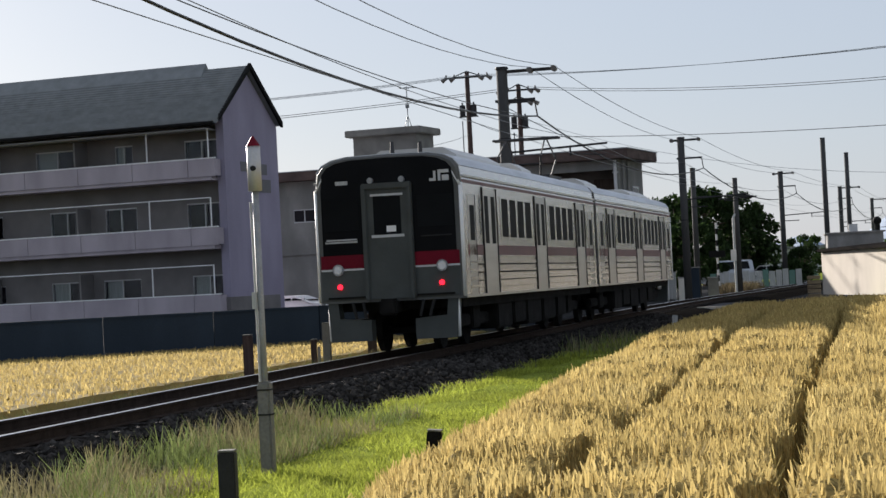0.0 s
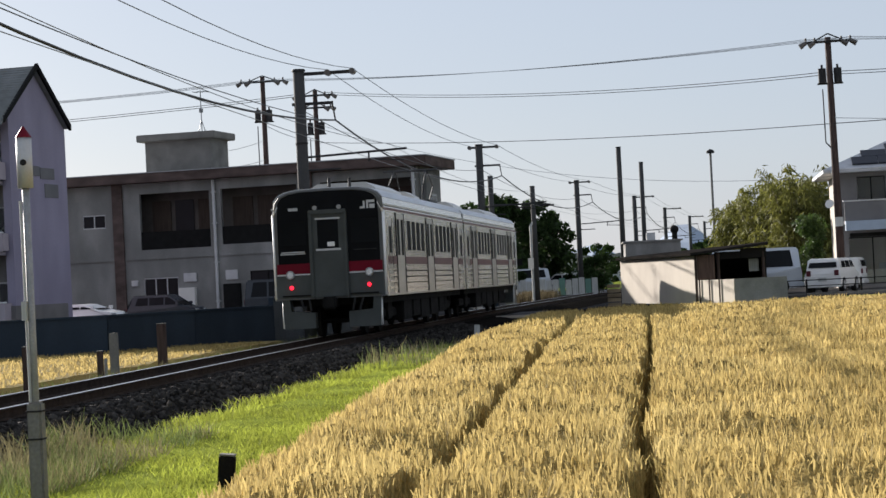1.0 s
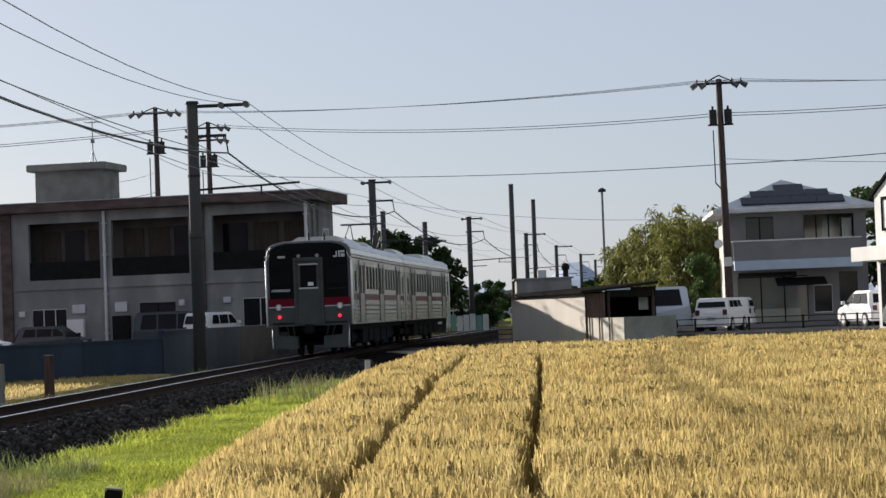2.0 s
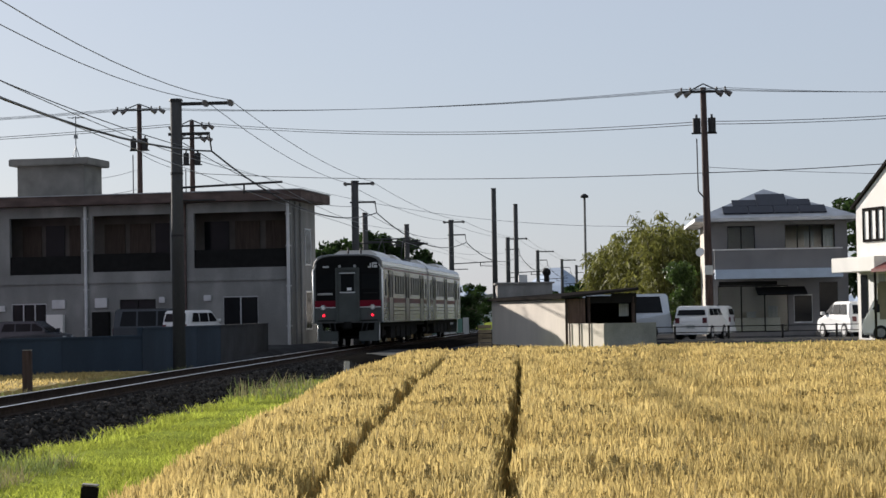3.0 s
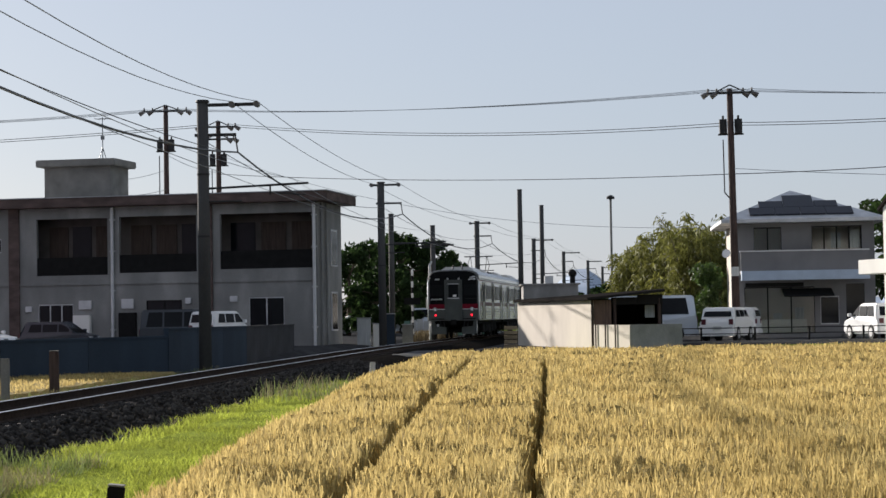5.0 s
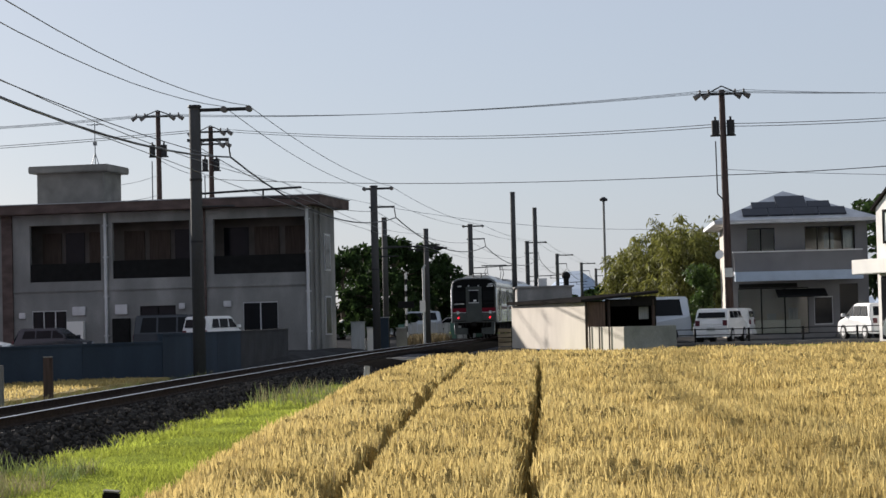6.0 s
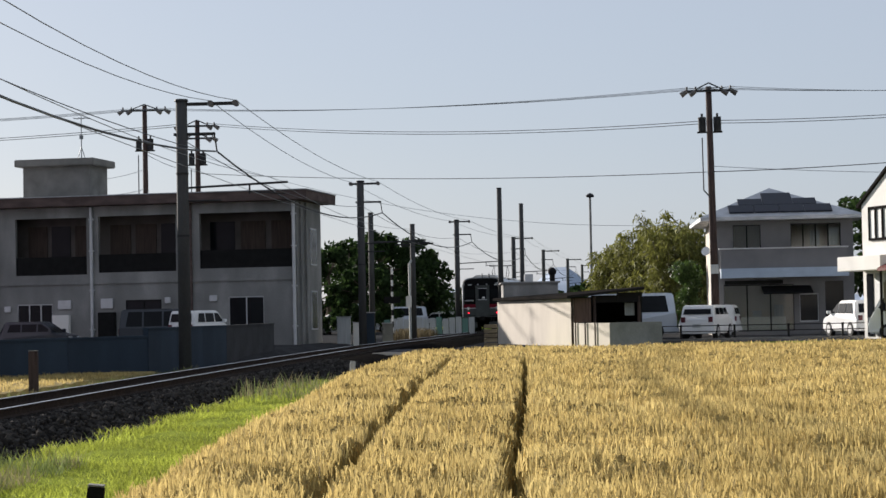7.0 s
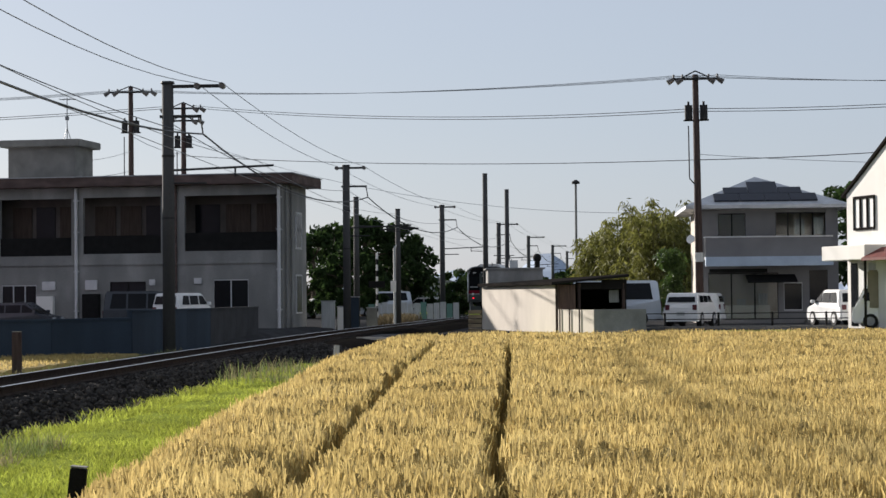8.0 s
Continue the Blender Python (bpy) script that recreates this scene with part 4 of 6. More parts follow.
def build_apartment():
    b = thing("apartment_building", "three-storey lavender apartment block with balconies and grey shingle roof", "apartment building", pose(-26.9, 75.3, 0, 0, 0, -8))
    left, deep = -30.0, 5.4
    wins = []
    for z0, z1, spans in ((7.0, 8.12, ((-2.19, -0.6), (-5.5, -4.65), (-9.4, -7.26), (-13.0, -11.2), (-17, -15.2), (-21, -19.2))),
                          (4.3, 5.5, ((-2.19, -0.52), (-6.1, -4.58), (-8.81, -7.14), (-12.9, -11.2), (-17, -15.2), (-21, -19.2))),
                          (1.4, 2.5, ((-2.08, -0.49), (-6.32, -4.53), (-8.89, -7.15), (-12.9, -11.2), (-17, -15.2), (-21, -19.2)))):
        wins += [(a, c, z0, z1) for a, c in spans]
    # balcony shade is put into the wall's darker colour
    wall = part("front_wall", wall_with_holes(left, -0.35, 0.2, 8.7, 1.15, 1.35, wins), M["recess"], b, "wall behind the balconies with shade in its colour")
    for h in wins:
        sash(wall, *h, 1.2, 2, glass="glassclear")
        boxpart("curtain", (h[0] + 0.06, (h[0] + h[1]) / 2, 1.34, 1.36, h[2] + 0.05, h[3] - 0.05), M["curtain"] if (h[0] * 7) % 3 < 1.2 else M["glassdark"], wall)
    # gable end with its peak
    bm = bmesh.new()
    prism(bm, [(0.5, 0.2), (0.5, 9.2), (deep / 2, 11.0), (deep + 0.05, 8.75), (deep + 0.05, 0.2)], -0.35, 0.0, "x")
    part("gable_wall", bm, M["lavender"], b, "pale lavender rendered gable wall")
    bm = bmesh.new()
    prism(bm, [(-0.1, 0.2), (-0.1, 8.75), (deep / 2, 11.0), (deep + 0.05, 8.75), (deep + 0.05, 0.2)], left - 0.35, left, "x")
    box(bm, left, -0.35, deep - 0.2, deep, 0.2, 8.7)
    part("back_wall", bm, M["lavender"], b)
    # roof: front slope in courses of shingles, a raised part to one side
    rise, run = 11.02 - 8.72, deep / 2 + 0.55
    n = 22
    bm = bmesh.new()
    for i in range(n):
        t0, t1 = i / n, (i + 1) / n
        y0, z0 = -0.5 + run * t0, 8.72 + (rise + 0.15) * t0
        y1, z1 = -0.5 + run * t1, 8.72 + (rise + 0.15) * t1
        x = left - 0.4
        k = 0
        while x < 0.25:
            w = 0.9 + 0.25 * ((i * 7 + k * 3) % 4) / 4
            x1 = min(x + w, 0.25)
            vs = [bm.verts.new(p) for p in ((x, y0, z0 + 0.12), (x1, y0, z0 + 0.12), (x1, y1 + 0.02, z1 + 0.02), (x, y1 + 0.02, z1 + 0.02), (x, y0, z0 - 0.02), (x1, y0, z0 - 0.02))]
            bm.faces.new(vs[:4])
            bm.faces.new((vs[4], vs[5], vs[1], vs[0]))
            x = x1
            k += 1
    roof = part("roof_shingles", bm, M["shingle"], b, "grey shingle roof slope in fine courses")
    tagged(roof, kind="stuff")
    bm = bmesh.new()
    prism(bm, [(-0.5, 8.62), (deep / 2, 11.08), (deep + 0.10, 8.80), (deep + 0.10, 8.90), (deep / 2, 11.2), (-0.5, 8.72)], left - 0.4, 0.24, "x")
    part("roof_deck", bm, M["shingle"], b)
    bm = bmesh.new()
    prism(bm, [(deep / 2 - 0.7, 10.6), (deep / 2, 11.45), (deep / 2 + 0.7, 10.6)], left - 0.4, -1.8, "x")
    part("ridge_box", bm, M["shingle"], b, "raised ridge section")
    bm = bmesh.new()
    prism(bm, [(-0.35, 8.70), (-0.35, 8.90), (deep / 2, 11.30), (deep + 0.12, 8.98), (deep + 0.12, 8.74), (deep / 2, 11.08)], 0.18, 0.3, "x")
    part("barge_board", bm, M["blackrail"], b, "dark barge board")
    bm = bmesh.new()
    tube(bm, (left, -0.58, 8.63), (0.1, -0.58, 8.63), 0.07, n=8)
    part("gutter", bm, M["blackrail"], b)
    boxpart("awning", (left, -0.45, -0.35, 0.9, 8.42, 8.47), M["galv"], b, "pale corrugated balcony awning")
    # balconies
    for z in (1.0, 3.75, 6.55):
        slab = boxpart("balcony", (left, -0.36, -0.05, 1.15, z - 0.20, z - 0.06), M["parapet"], b, "concrete balcony slab")
        x = left
        k = 0
        while x < -0.2:
            x1 = min(x + 2.6, -0.17)
            boxpart("parapet_panel", (x + 0.012, x1 - 0.012, -0.1, 0.0, z - 0.05, z + 0.66), M["parapet"], slab)
            x = x1
            k += 1
        boxpart("handrail", (left, -0.15, -0.11, 0.01, z + 0.67, z + 0.72), M["white"], slab, "white metal handrail")
        boxpart("end_wall", (-0.29, -0.17, 0.003, 0.45, z - 0.02, z + 0.66), M["parapet"], slab)
        bm = bmesh.new()
        for x in (-0.45, -3.3):
            tube(bm, (x, -0.05, z + 0.7), (x, -0.05, z + 1.9), 0.03, n=6)
        tube(bm, (left, -0.05, z + 1.88), (-0.45, -0.05, z + 1.88), 0.025, n=6)
        part("drying_frame", bm, M["white"], slab, "thin metal drying frame")
        for i in range(3):
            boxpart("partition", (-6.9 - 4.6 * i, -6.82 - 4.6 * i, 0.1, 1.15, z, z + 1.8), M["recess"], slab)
        for x in (-3.6, -9.7):
            boxpart("heat_unit", (x - 0.4, x + 0.4, 0.75, 1.05, z + 0.02, z + 0.62), M["whitewall"], slab, "", 0.03)
    # plain faded bars where the wall carries unreadable writing
    for y0, y1, z0, z1 in ((1.9, 3.0, 6.75, 7.15), (3.05, 4.3, 6.65, 7.1), (3.4, 4.6, 5.9, 6.45)):
        boxpart("sign_bar", (0.0, 0.025, y0, y1, z0, z1), M["housegrey"], b, "faded grey wall sign")
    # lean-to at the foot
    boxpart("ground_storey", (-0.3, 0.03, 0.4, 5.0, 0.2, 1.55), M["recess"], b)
    return b


def build_house():
    b = thing("house", "grey two-storey house with solar panels and a shop front", "house", pose(6.36, 92.8, 0))
    w, d, z0 = 6.25, 7.5, 0.4
    ups = [(0.78, 2.04, 4.38, 5.5), (3.41, 5.69, 4.38, 5.52)]
    lows = [(0.3, 3.5, 0.6, 2.75), (4.92, 5.76, 0.5, 2.85), (3.75, 4.6, 1.0, 2.3)]
    front = part("front_wall", wall_with_holes(0, w, z0, 5.85, 0, 0.2, ups + lows), M["housegrey"], b, "grey rendered house front")
    bm = bmesh.new()
    box(bm, 0, 0.2, 0.2, d, z0, 5.85)
    box(bm, w - 0.2, w, 0.2, d, z0, 5.85)
    box(bm, 0.2, w - 0.2, d - 0.2, d, z0, 5.85)
    box(bm, 0.2, w - 0.2, 1.8, 1.9, z0, 5.85)
    # sides coloured paler than the shaded front to carry the sunlight
    part("side_wall", bm, M["cream"], b, "rendered side walls, sunlight put into their pale colour")
    sash(front, *ups[0], 0.06, 2, "blackrail", "glassclear")
    sash(front, *ups[1], 0.06, 4, "blackrail", "glassclear")
    boxpart("curtain", (4.3, 4.75, 0.16, 0.17, 4.5, 5.2), M["curtain"], front)
    boxpart("curtain", (5.15, 5.6, 0.16, 0.17, 4.5, 5.3), M["curtain"], front)
    sash(front, *lows[0], 0.12, 3, "blackrail", "glassclear")
    boxpart("shop_counter", (0.6, 3.2, 0.9, 1.4, 0.4, 1.25), M["whitewall"], b, "pale shop counter behind the glass")
    for x, h in ((0.9, 1.7), (1.9, 1.55), (2.9, 1.8)):
        boxpart("shop_display", (x - 0.2, x + 0.2, 1.0, 1.3, 1.254, h), M["curtain"], b)
    sash(front, *lows[2], 0.06, 1, "alu")
    boxpart("front_door", (4.92, 5.76, 0.05, 0.12, 0.5, 2.85), M["glassdark"], b, "dark glazed front door")
    boxpart("balcony_wall", (0.1, 5.85, -0.9, -0.75, 3.4, 4.36), M["housegrey"], b, "grey balcony wall")
    boxpart("balcony_floor", (0.1, 5.85, -0.75, 0.0, 3.35, 3.5), M["housegrey"], b)
    boxpart("balcony_coping", (0.05, 5.9, -0.95, -0.7, 4.36, 4.42), M["alu"], b)
    boxpart("canopy_strip", (0.1, 5.85, -1.35, -0.9, 3.05, 3.48), M["canopy_skylit"], b, "pale metal canopy with blue sky light in its colour")
    bm = bmesh.new()
    prism(bm, [(-1.3, 2.28), (-0.02, 2.62), (-0.02, 2.67), (-1.3, 2.33)], 2.0, 4.25, "x")
    part("awning", bm, M["blackrail"], b, "dark shop awning")
    # hip roof with panels
    bm = bmesh.new()
    e = [(-0.75, -0.75), (w + 0.5, -0.75), (w + 0.5, d + 0.7), (-0.75, d + 0.7)]
    lo = [bm.verts.new((x, y, 5.86)) for x, y in e]
    top = [bm.verts.new((2.75, 2.9, 7.35)), bm.verts.new((3.2, 4.4, 7.35))]
    under = [bm.verts.new((x, y, 5.70)) for x, y in e]
    for f in ((lo[0], lo[1], top[0]), (lo[1], lo[2], top[1], top[0]), (lo[2], lo[3], top[1]), (lo[3], lo[0], top[0], top[1])):
        bm.faces.new(f)
    for i in range(4):
        bm.faces.new((under[i], under[(i + 1) % 4], lo[(i + 1) % 4], lo[i]))
    bm.faces.new(under[::-1])
    bmesh.ops.recalc_face_normals(bm, faces=bm.faces)
    part("roof", bm, M["roofmetal"], b, "pale metal hip roof")

    def on_roof(x0, x1, t0, t1):
        bm = bmesh.new()
        lift = 0.08
        a, c = -0.75 + t0 * 3.65, -0.75 + t1 * 3.65
        za, zc = 5.86 + t0 * 1.49 + lift, 5.86 + t1 * 1.49 + lift
        vs = [bm.verts.new(p) for p in ((x0, a, za), (x1, a, za), (x1, c, zc), (x0, c, zc))]
        f = bm.faces.new(vs)
        ex = bmesh.ops.extrude_face_region(bm, geom=[f])
        bmesh.ops.translate(bm, vec=(0, 0, -0.05), verts=[g for g in ex["geom"] if isinstance(g, bmesh.types.BMVert)])
        bmesh.ops.recalc_face_normals(bm, faces=bm.faces)
        part("solar_panel", bm, M["solar"], b, "dark glossy solar panel")

    for x0, x1, t0, t1 in ((0.6, 1.75, 0.10, 0.34), (1.78, 2.9, 0.10, 0.34), (2.93, 4.05, 0.10, 0.34), (4.08, 5.3, 0.10, 0.34), (1.1, 2.22, 0.35, 0.56), (3.65, 4.7, 0.35, 0.56), (2.25, 3.62, 0.35, 0.76)):
        on_roof(x0, x1, t0, t1)
    bm = bmesh.new()
    tube(bm, (-0.06, 0.5, 0.5), (-0.06, 0.5, 5.7), 0.05, n=8)
    tube(bm, (-0.06, 3.0, 0.5), (-0.06, 3.0, 5.7), 0.05, n=8)
    part("downpipe", bm, M["alu"], b)
    bm = bmesh.new()
    disc(bm, (-0.45, 0.6, 4.35), 0.21, (-0.5, -0.8, 0.3), 0.05, 16)
    tube(bm, (-0.45, 0.6, 4.35), (0.0, 0.6, 4.2), 0.03, n=6)
    part("satellite_dish", bm, M["white"], b, "small white satellite dish")
    boxpart("step", (4.7, 6.0, -0.6, 0.0, 0.4, 0.56), M["concrete"], b)
    boxpart("shop_sign", (0.35, 3.0, -0.06, -0.003, 2.76, 2.94), M["blackrail"], b)


def build_white_house():
    b = thing("white_house", "bright white gabled house with tall windows and red canopy", "house", pose(10.95, 78.0, 0, 0, 0, -70))
    bm = bmesh.new()
    prism(bm, [(0, 0.4), (0, 5.55), (5.0, 8.35), (10.0, 5.55), (10.0, 0.4)], 0, 7)
    part("wall", bm, M["whitewall"], b, "sunlit white gable wall")
    bm = bmesh.new()
    prism(bm, [(-0.25, 5.44), (5.0, 8.38), (10.25, 5.44), (10.25, 5.56), (5.0, 8.52), (-0.25, 5.56)], -0.10, 7.3)
    part("roof", bm, M["housedark"], b, "dark slim roof edge")
    sash(b, 0.62, 2.25, 4.15, 5.45, -0.04, 3, "housedark", "curtain", 0.10, 0.02)
    boxpart("porch_box", (0.0, 3.4, -1.1, -0.003, 3.0, 3.55), M["whitewall"], b, "white flat porch box", 0.02)
    bm = bmesh.new()
    prism(bm, [(-1.26, 2.95), (-0.4, 3.35), (-0.4, 3.45), (-1.26, 3.05)], 3.42, 6.0, "x")
    part("canopy", bm, M["canopyred"], b, "dark red sloping canopy")
    for x in (0.3, 1.0, 1.7):
        boxpart("door_panel", (x, x + 0.5, -0.03, 0.0, 0.5, 2.9), M["curtain"] if x > 0.5 else M["glassdark"], b)
    bm = bmesh.new()
    tube(bm, (3.6, -1.2, 0.42), (3.6, -1.2, 2.96), 0.05, n=8)
    part("canopy_post", bm, M["housedark"], b)


build_office()
build_apartment()
build_house()
build_white_house()


def build_shed():
    b = thing("shed", "low pale rendered shed with dark tin roof and open dark side", "shed", pose(-0.31, 72.0, 0))
    z0, z1 = 0.35, 2.15
    c, s = math.cos(radians(73)), math.sin(radians(73))
    ln = 10.4

    def slab(name, p, q, za, zb, t, material, label=""):
        """An upright slab from p to q in plan, t thick to its back."""
        p, q = Vector((*p, 0)), Vector((*q, 0))
        d = (q - p).normalized()
        n = Vector((-d.y, d.x, 0)) * t
        bm = bmesh.new()
        lo = [bm.verts.new((v.x, v.y, za)) for v in (p, q, q + n, p + n)]
        hi = [bm.verts.new((v.x, v.y, zb)) for v in (p, q, q + n, p + n)]
        bm.faces.new(lo[::-1])
        bm.faces.new(hi)
        for i in range(4):
            bm.faces.new((lo[i], lo[(i + 1) % 4], hi[(i + 1) % 4], hi[i]))
        bmesh.ops.recalc_face_normals(bm, faces=bm.faces)
        return part(name, bm, M[material], b, label)

    far = (-ln * c, ln * s)
    slab("long_wall", far, (0, 0), z0, z1, 0.14, "cream", "pale cream rendered wall")
    slab("corner_post", (0.003, -0.02), (0.09, -0.02), z0, z1, 0.12, "panel_brown")
    slab("brown_panel", (0.10, 0), (0.72, 0.0), 1.28, z1, 0.06, "panel_tan", "brown vertical board panel")
    for k in range(5):
        slab("board_joint", (0.15 + 0.12 * k, -0.006), (0.157 + 0.12 * k, -0.006), 1.28, z1, 0.006, "panel_brown")
    slab("low_panel", (0.10, -0.30), (1.31, -4.0), 0.0, 1.27, 0.12, "cream", "pale concrete low wall")
    for t in (0.10, 0.38, 0.66):
        x, y = 0.10 + 1.21 * t, -0.30 - 3.7 * t
        slab("post", (x - 0.09, y), (x - 0.04, y), 0.0, 1.3, 0.06, "panel_brown")
    slab("block_wall", (1.33, -4.0), (3.1, -3.6), 0.0, 1.28, 0.14, "blockgrey", "grey concrete block wall")
    # interior shade of the open side is put into these near-black slabs
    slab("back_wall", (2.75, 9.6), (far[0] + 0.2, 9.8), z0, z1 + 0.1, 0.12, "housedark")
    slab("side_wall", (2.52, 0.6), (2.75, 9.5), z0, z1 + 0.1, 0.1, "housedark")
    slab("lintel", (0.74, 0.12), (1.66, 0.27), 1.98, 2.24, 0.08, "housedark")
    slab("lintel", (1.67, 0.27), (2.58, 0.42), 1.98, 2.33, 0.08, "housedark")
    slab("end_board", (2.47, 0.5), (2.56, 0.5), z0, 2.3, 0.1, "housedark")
    slab("hanging_sheet", (1.95, 0.9), (2.3, 0.9), 1.5, 1.95, 0.02, "curtain")
    for x, y in ((0.85, 0.15), (2.45, 0.45)):
        bm = bmesh.new()
        tube(bm, (x, y, z0), (x, y, z1 + 0.05), 0.06, n=8)
        part("post", bm, M["wood"], b)
    bm = bmesh.new()
    outline = [(far[0] - 0.18, far[1] - 0.05), (-0.12, -0.35), (2.66, 0.15), (2.9, 9.9), (far[0] - 0.15, 10.1)]
    zs = [2.17, 2.16, 2.42, 2.55, 2.2]
    lo = [bm.verts.new((x, y, z)) for (x, y), z in zip(outline, zs)]
    hi = [bm.verts.new((x, y, z + 0.09)) for (x, y), z in zip(outline, zs)]
    bm.faces.new(lo[::-1])
    bm.faces.new(hi)
    for i in range(5):
        bm.faces.new((lo[i], lo[(i + 1) % 5], hi[(i + 1) % 5], hi[i]))
    bmesh.ops.recalc_face_normals(bm, faces=bm.faces)
    part("roof", bm, M["housedark"], b, "dark tin roof sheet")
    # stack of boards leaning at the far end
    st = thing("board_stack", "weathered stack of wooden boards beside the shed", "boards", pose(-2.8, 70.0, 0))
    for k in range(6):
        boxpart("board", (-0.22 - 0.32, 0.22 - 0.32, -0.3, 0.3, 0.36 + 0.16 * k, 0.36 + 0.16 * k + 0.12), M["weathered"], st)


build_shed()


def build_walls():
    """Blue-grey garden wall along the lots, in bays between piers."""
    w = thing("boundary_wall", "low blue-grey painted boundary wall", "wall", kind="structure")
    for k, ((x0, y0), (x1, y1)) in enumerate(zip(WALL, WALL[1:])):
        ln = math.hypot(x1 - x0, y1 - y0)
        n = max(1, round(ln / 3.2))
        yaw = math.degrees(math.atan2(y1 - y0, x1 - x0))
        for i in range(n):
            t = i / n
            px, py = x0 + (x1 - x0) * t, y0 + (y1 - y0) * t
            ob = boxpart("wall_bay", (0.0, ln / n - 0.015, -0.08, 0.08, -0.55, 1.14 if k < 3 else 1.38), M["bluewall"] if k < 4 else M["brickwall"], w)
            ob.matrix_basis = pose(px, py, 0, 0, 0, yaw)
            ob = boxpart("coping", (0.0, ln / n - 0.015, -0.11, 0.11, 1.14, 1.20) if k < 3 else (0.0, ln / n - 0.015, -0.11, 0.11, 1.38, 1.44), M["bluewall"] if k < 4 else M["brickwall"], w)
            ob.matrix_basis = pose(px, py, 0, 0, 0, yaw)


build_walls()


# ---- poles and wires ----
def wire(name, p, q, sag, r, material, label="thin dark overhead wire strung between poles", group="overhead wires", n=14):
    p, q = Vector(p), Vector(q)
    pts = [p.lerp(q, k / n) - Vector((0, 0, 4 * sag * (k / n) * (1 - k / n))) for k in range(n + 1)]
    cu = bpy.data.curves.new(name, "CURVE")
    cu.dimensions, cu.bevel_depth, cu.bevel_resolution = "3D", r, 1
    sp = cu.splines.new("POLY")
    sp.points.add(n)
    for s, c in zip(sp.points, pts):
        s.co = (*c, 1)
    cu.materials.append(M[material])
    ob = new(name, cu)
    return tagged(ob, label, "wire", group)


def insulator(parent, x, y, z, down=True):
    bm = bmesh.new()
    for k in range(3):
        disc(bm, (x, y, z + (-1 if down else 1) * (0.06 + 0.07 * k)), 0.07, (0, 0, 1), 0.035, 10)
    tube(bm, (x, y, z), (x, y, z + (-0.26 if down else 0.26)), 0.02, n=6)
    part("insulator", bm, M["porcelain"], parent)


def catenary_pole(az, d, top, r, arm=1.75, bracket=True, beam=None, label="tall round concrete railway catenary pole"):
    x, y = polar(az, d)
    yaw = line_yaw(y)
    b = thing("catenary_pole", label, "railway pole", pose(x, y, 0, 0, 0, yaw), "catenary poles")
    bm = bmesh.new()
    tube(bm, (0, 0, -0.6), (0, 0, top), r * 1.12, r, 16)
    part("shaft", bm, M["pole"], b, smooth=True)
    bm = bmesh.new()
    tube(bm, (0, 0, top - 0.02), (0, 0, top + 0.05), r * 1.25, r * 1.1, 16)
    part("cap", bm, M["steelpole"], b)
    bm = bmesh.new()
    box(bm, -0.5 if arm < 1.2 else -0.1, arm, -0.05, 0.05, top - 0.16, top - 0.06)
    part("top_arm", bm, M["steelpole"], b)
    ends = [arm * 0.53, arm - 0.04] if arm > 1.2 else [-0.47, arm - 0.04]
    for e in ends:
        bm = bmesh.new()
        disc(bm, (e, 0, top - 0.11), 0.10, (0, 1, 0), 0.24, 12)
        part("insulator", bm, M["porcelain"], b)
    if bracket:
        bm = bmesh.new()
        z = top - 1.05
        box(bm, -0.25, 1.05, -0.04, 0.04, z - 0.04, z + 0.05)
        tube(bm, (1.02, 0, z), (1.10, 0, z - 0.55), 0.025, n=6)
        part("feeder_bracket", bm, M["steelpole"], b)
    if beam:
        bm = bmesh.new()
        z = beam
        tube(bm, (0, 0, z), (3.3, 0, z + 0.12), 0.035, n=6)
        tube(bm, (0, 0, z - 0.4), (1.2, 0, z - 0.4), 0.03, n=6)
        tube(bm, (2.1, 0, z - 0.22), (2.1, 0, z + 0.1), 0.03, n=6)
        tube(bm, (2.1, 0, z - 0.16), (3.2, 0, z - 0.24), 0.02, n=6)
        part("cantilever", bm, M["steelpole"], b, "thin steel cantilever over the track")
    for z in (top - 2.3, top * 0.5):
        bm = bmesh.new()
        tube(bm, (0, 0, z), (0, 0, z + 0.06), r * 1.13, n=16)
        part("band", bm, M["steelpole"], b)
    m = b.matrix_world
    return {"top": [tuple(m @ Vector((e, 0, top - 0.02))) for e in ends], "feed": tuple(m @ Vector((1.10, 0, top - 1.6))), "reach": tuple(m @ Vector((3.0, 0, top - 3.1)))}


P0 = catenary_pole(39.0, 18.5, 8.5, 0.17)
P1 = catenary_pole(11.27, 62.5, 8.47, 0.18, beam=5.75)
P2 = catenary_pole(6.21, 101.0, 8.45, 0.18, arm=0.95, beam=5.3)
P3 = catenary_pole(3.47, 145.0, 8.45, 0.18, arm=0.95, beam=5.3)
P4 = catenary_pole(1.85, 182.0, 8.5, 0.19, beam=5.3)
P5 = catenary_pole(1.00, 222.0, 8.5, 0.19, beam=5.3)
P6 = catenary_pole(0.31, 261.0, 8.5, 0.19, beam=5.3)
P7 = catenary_pole(-0.10, 297.0, 8.5, 0.19, beam=5.3)
chain = [P0, P1, P2, P3, P4, P5, P6, P7]
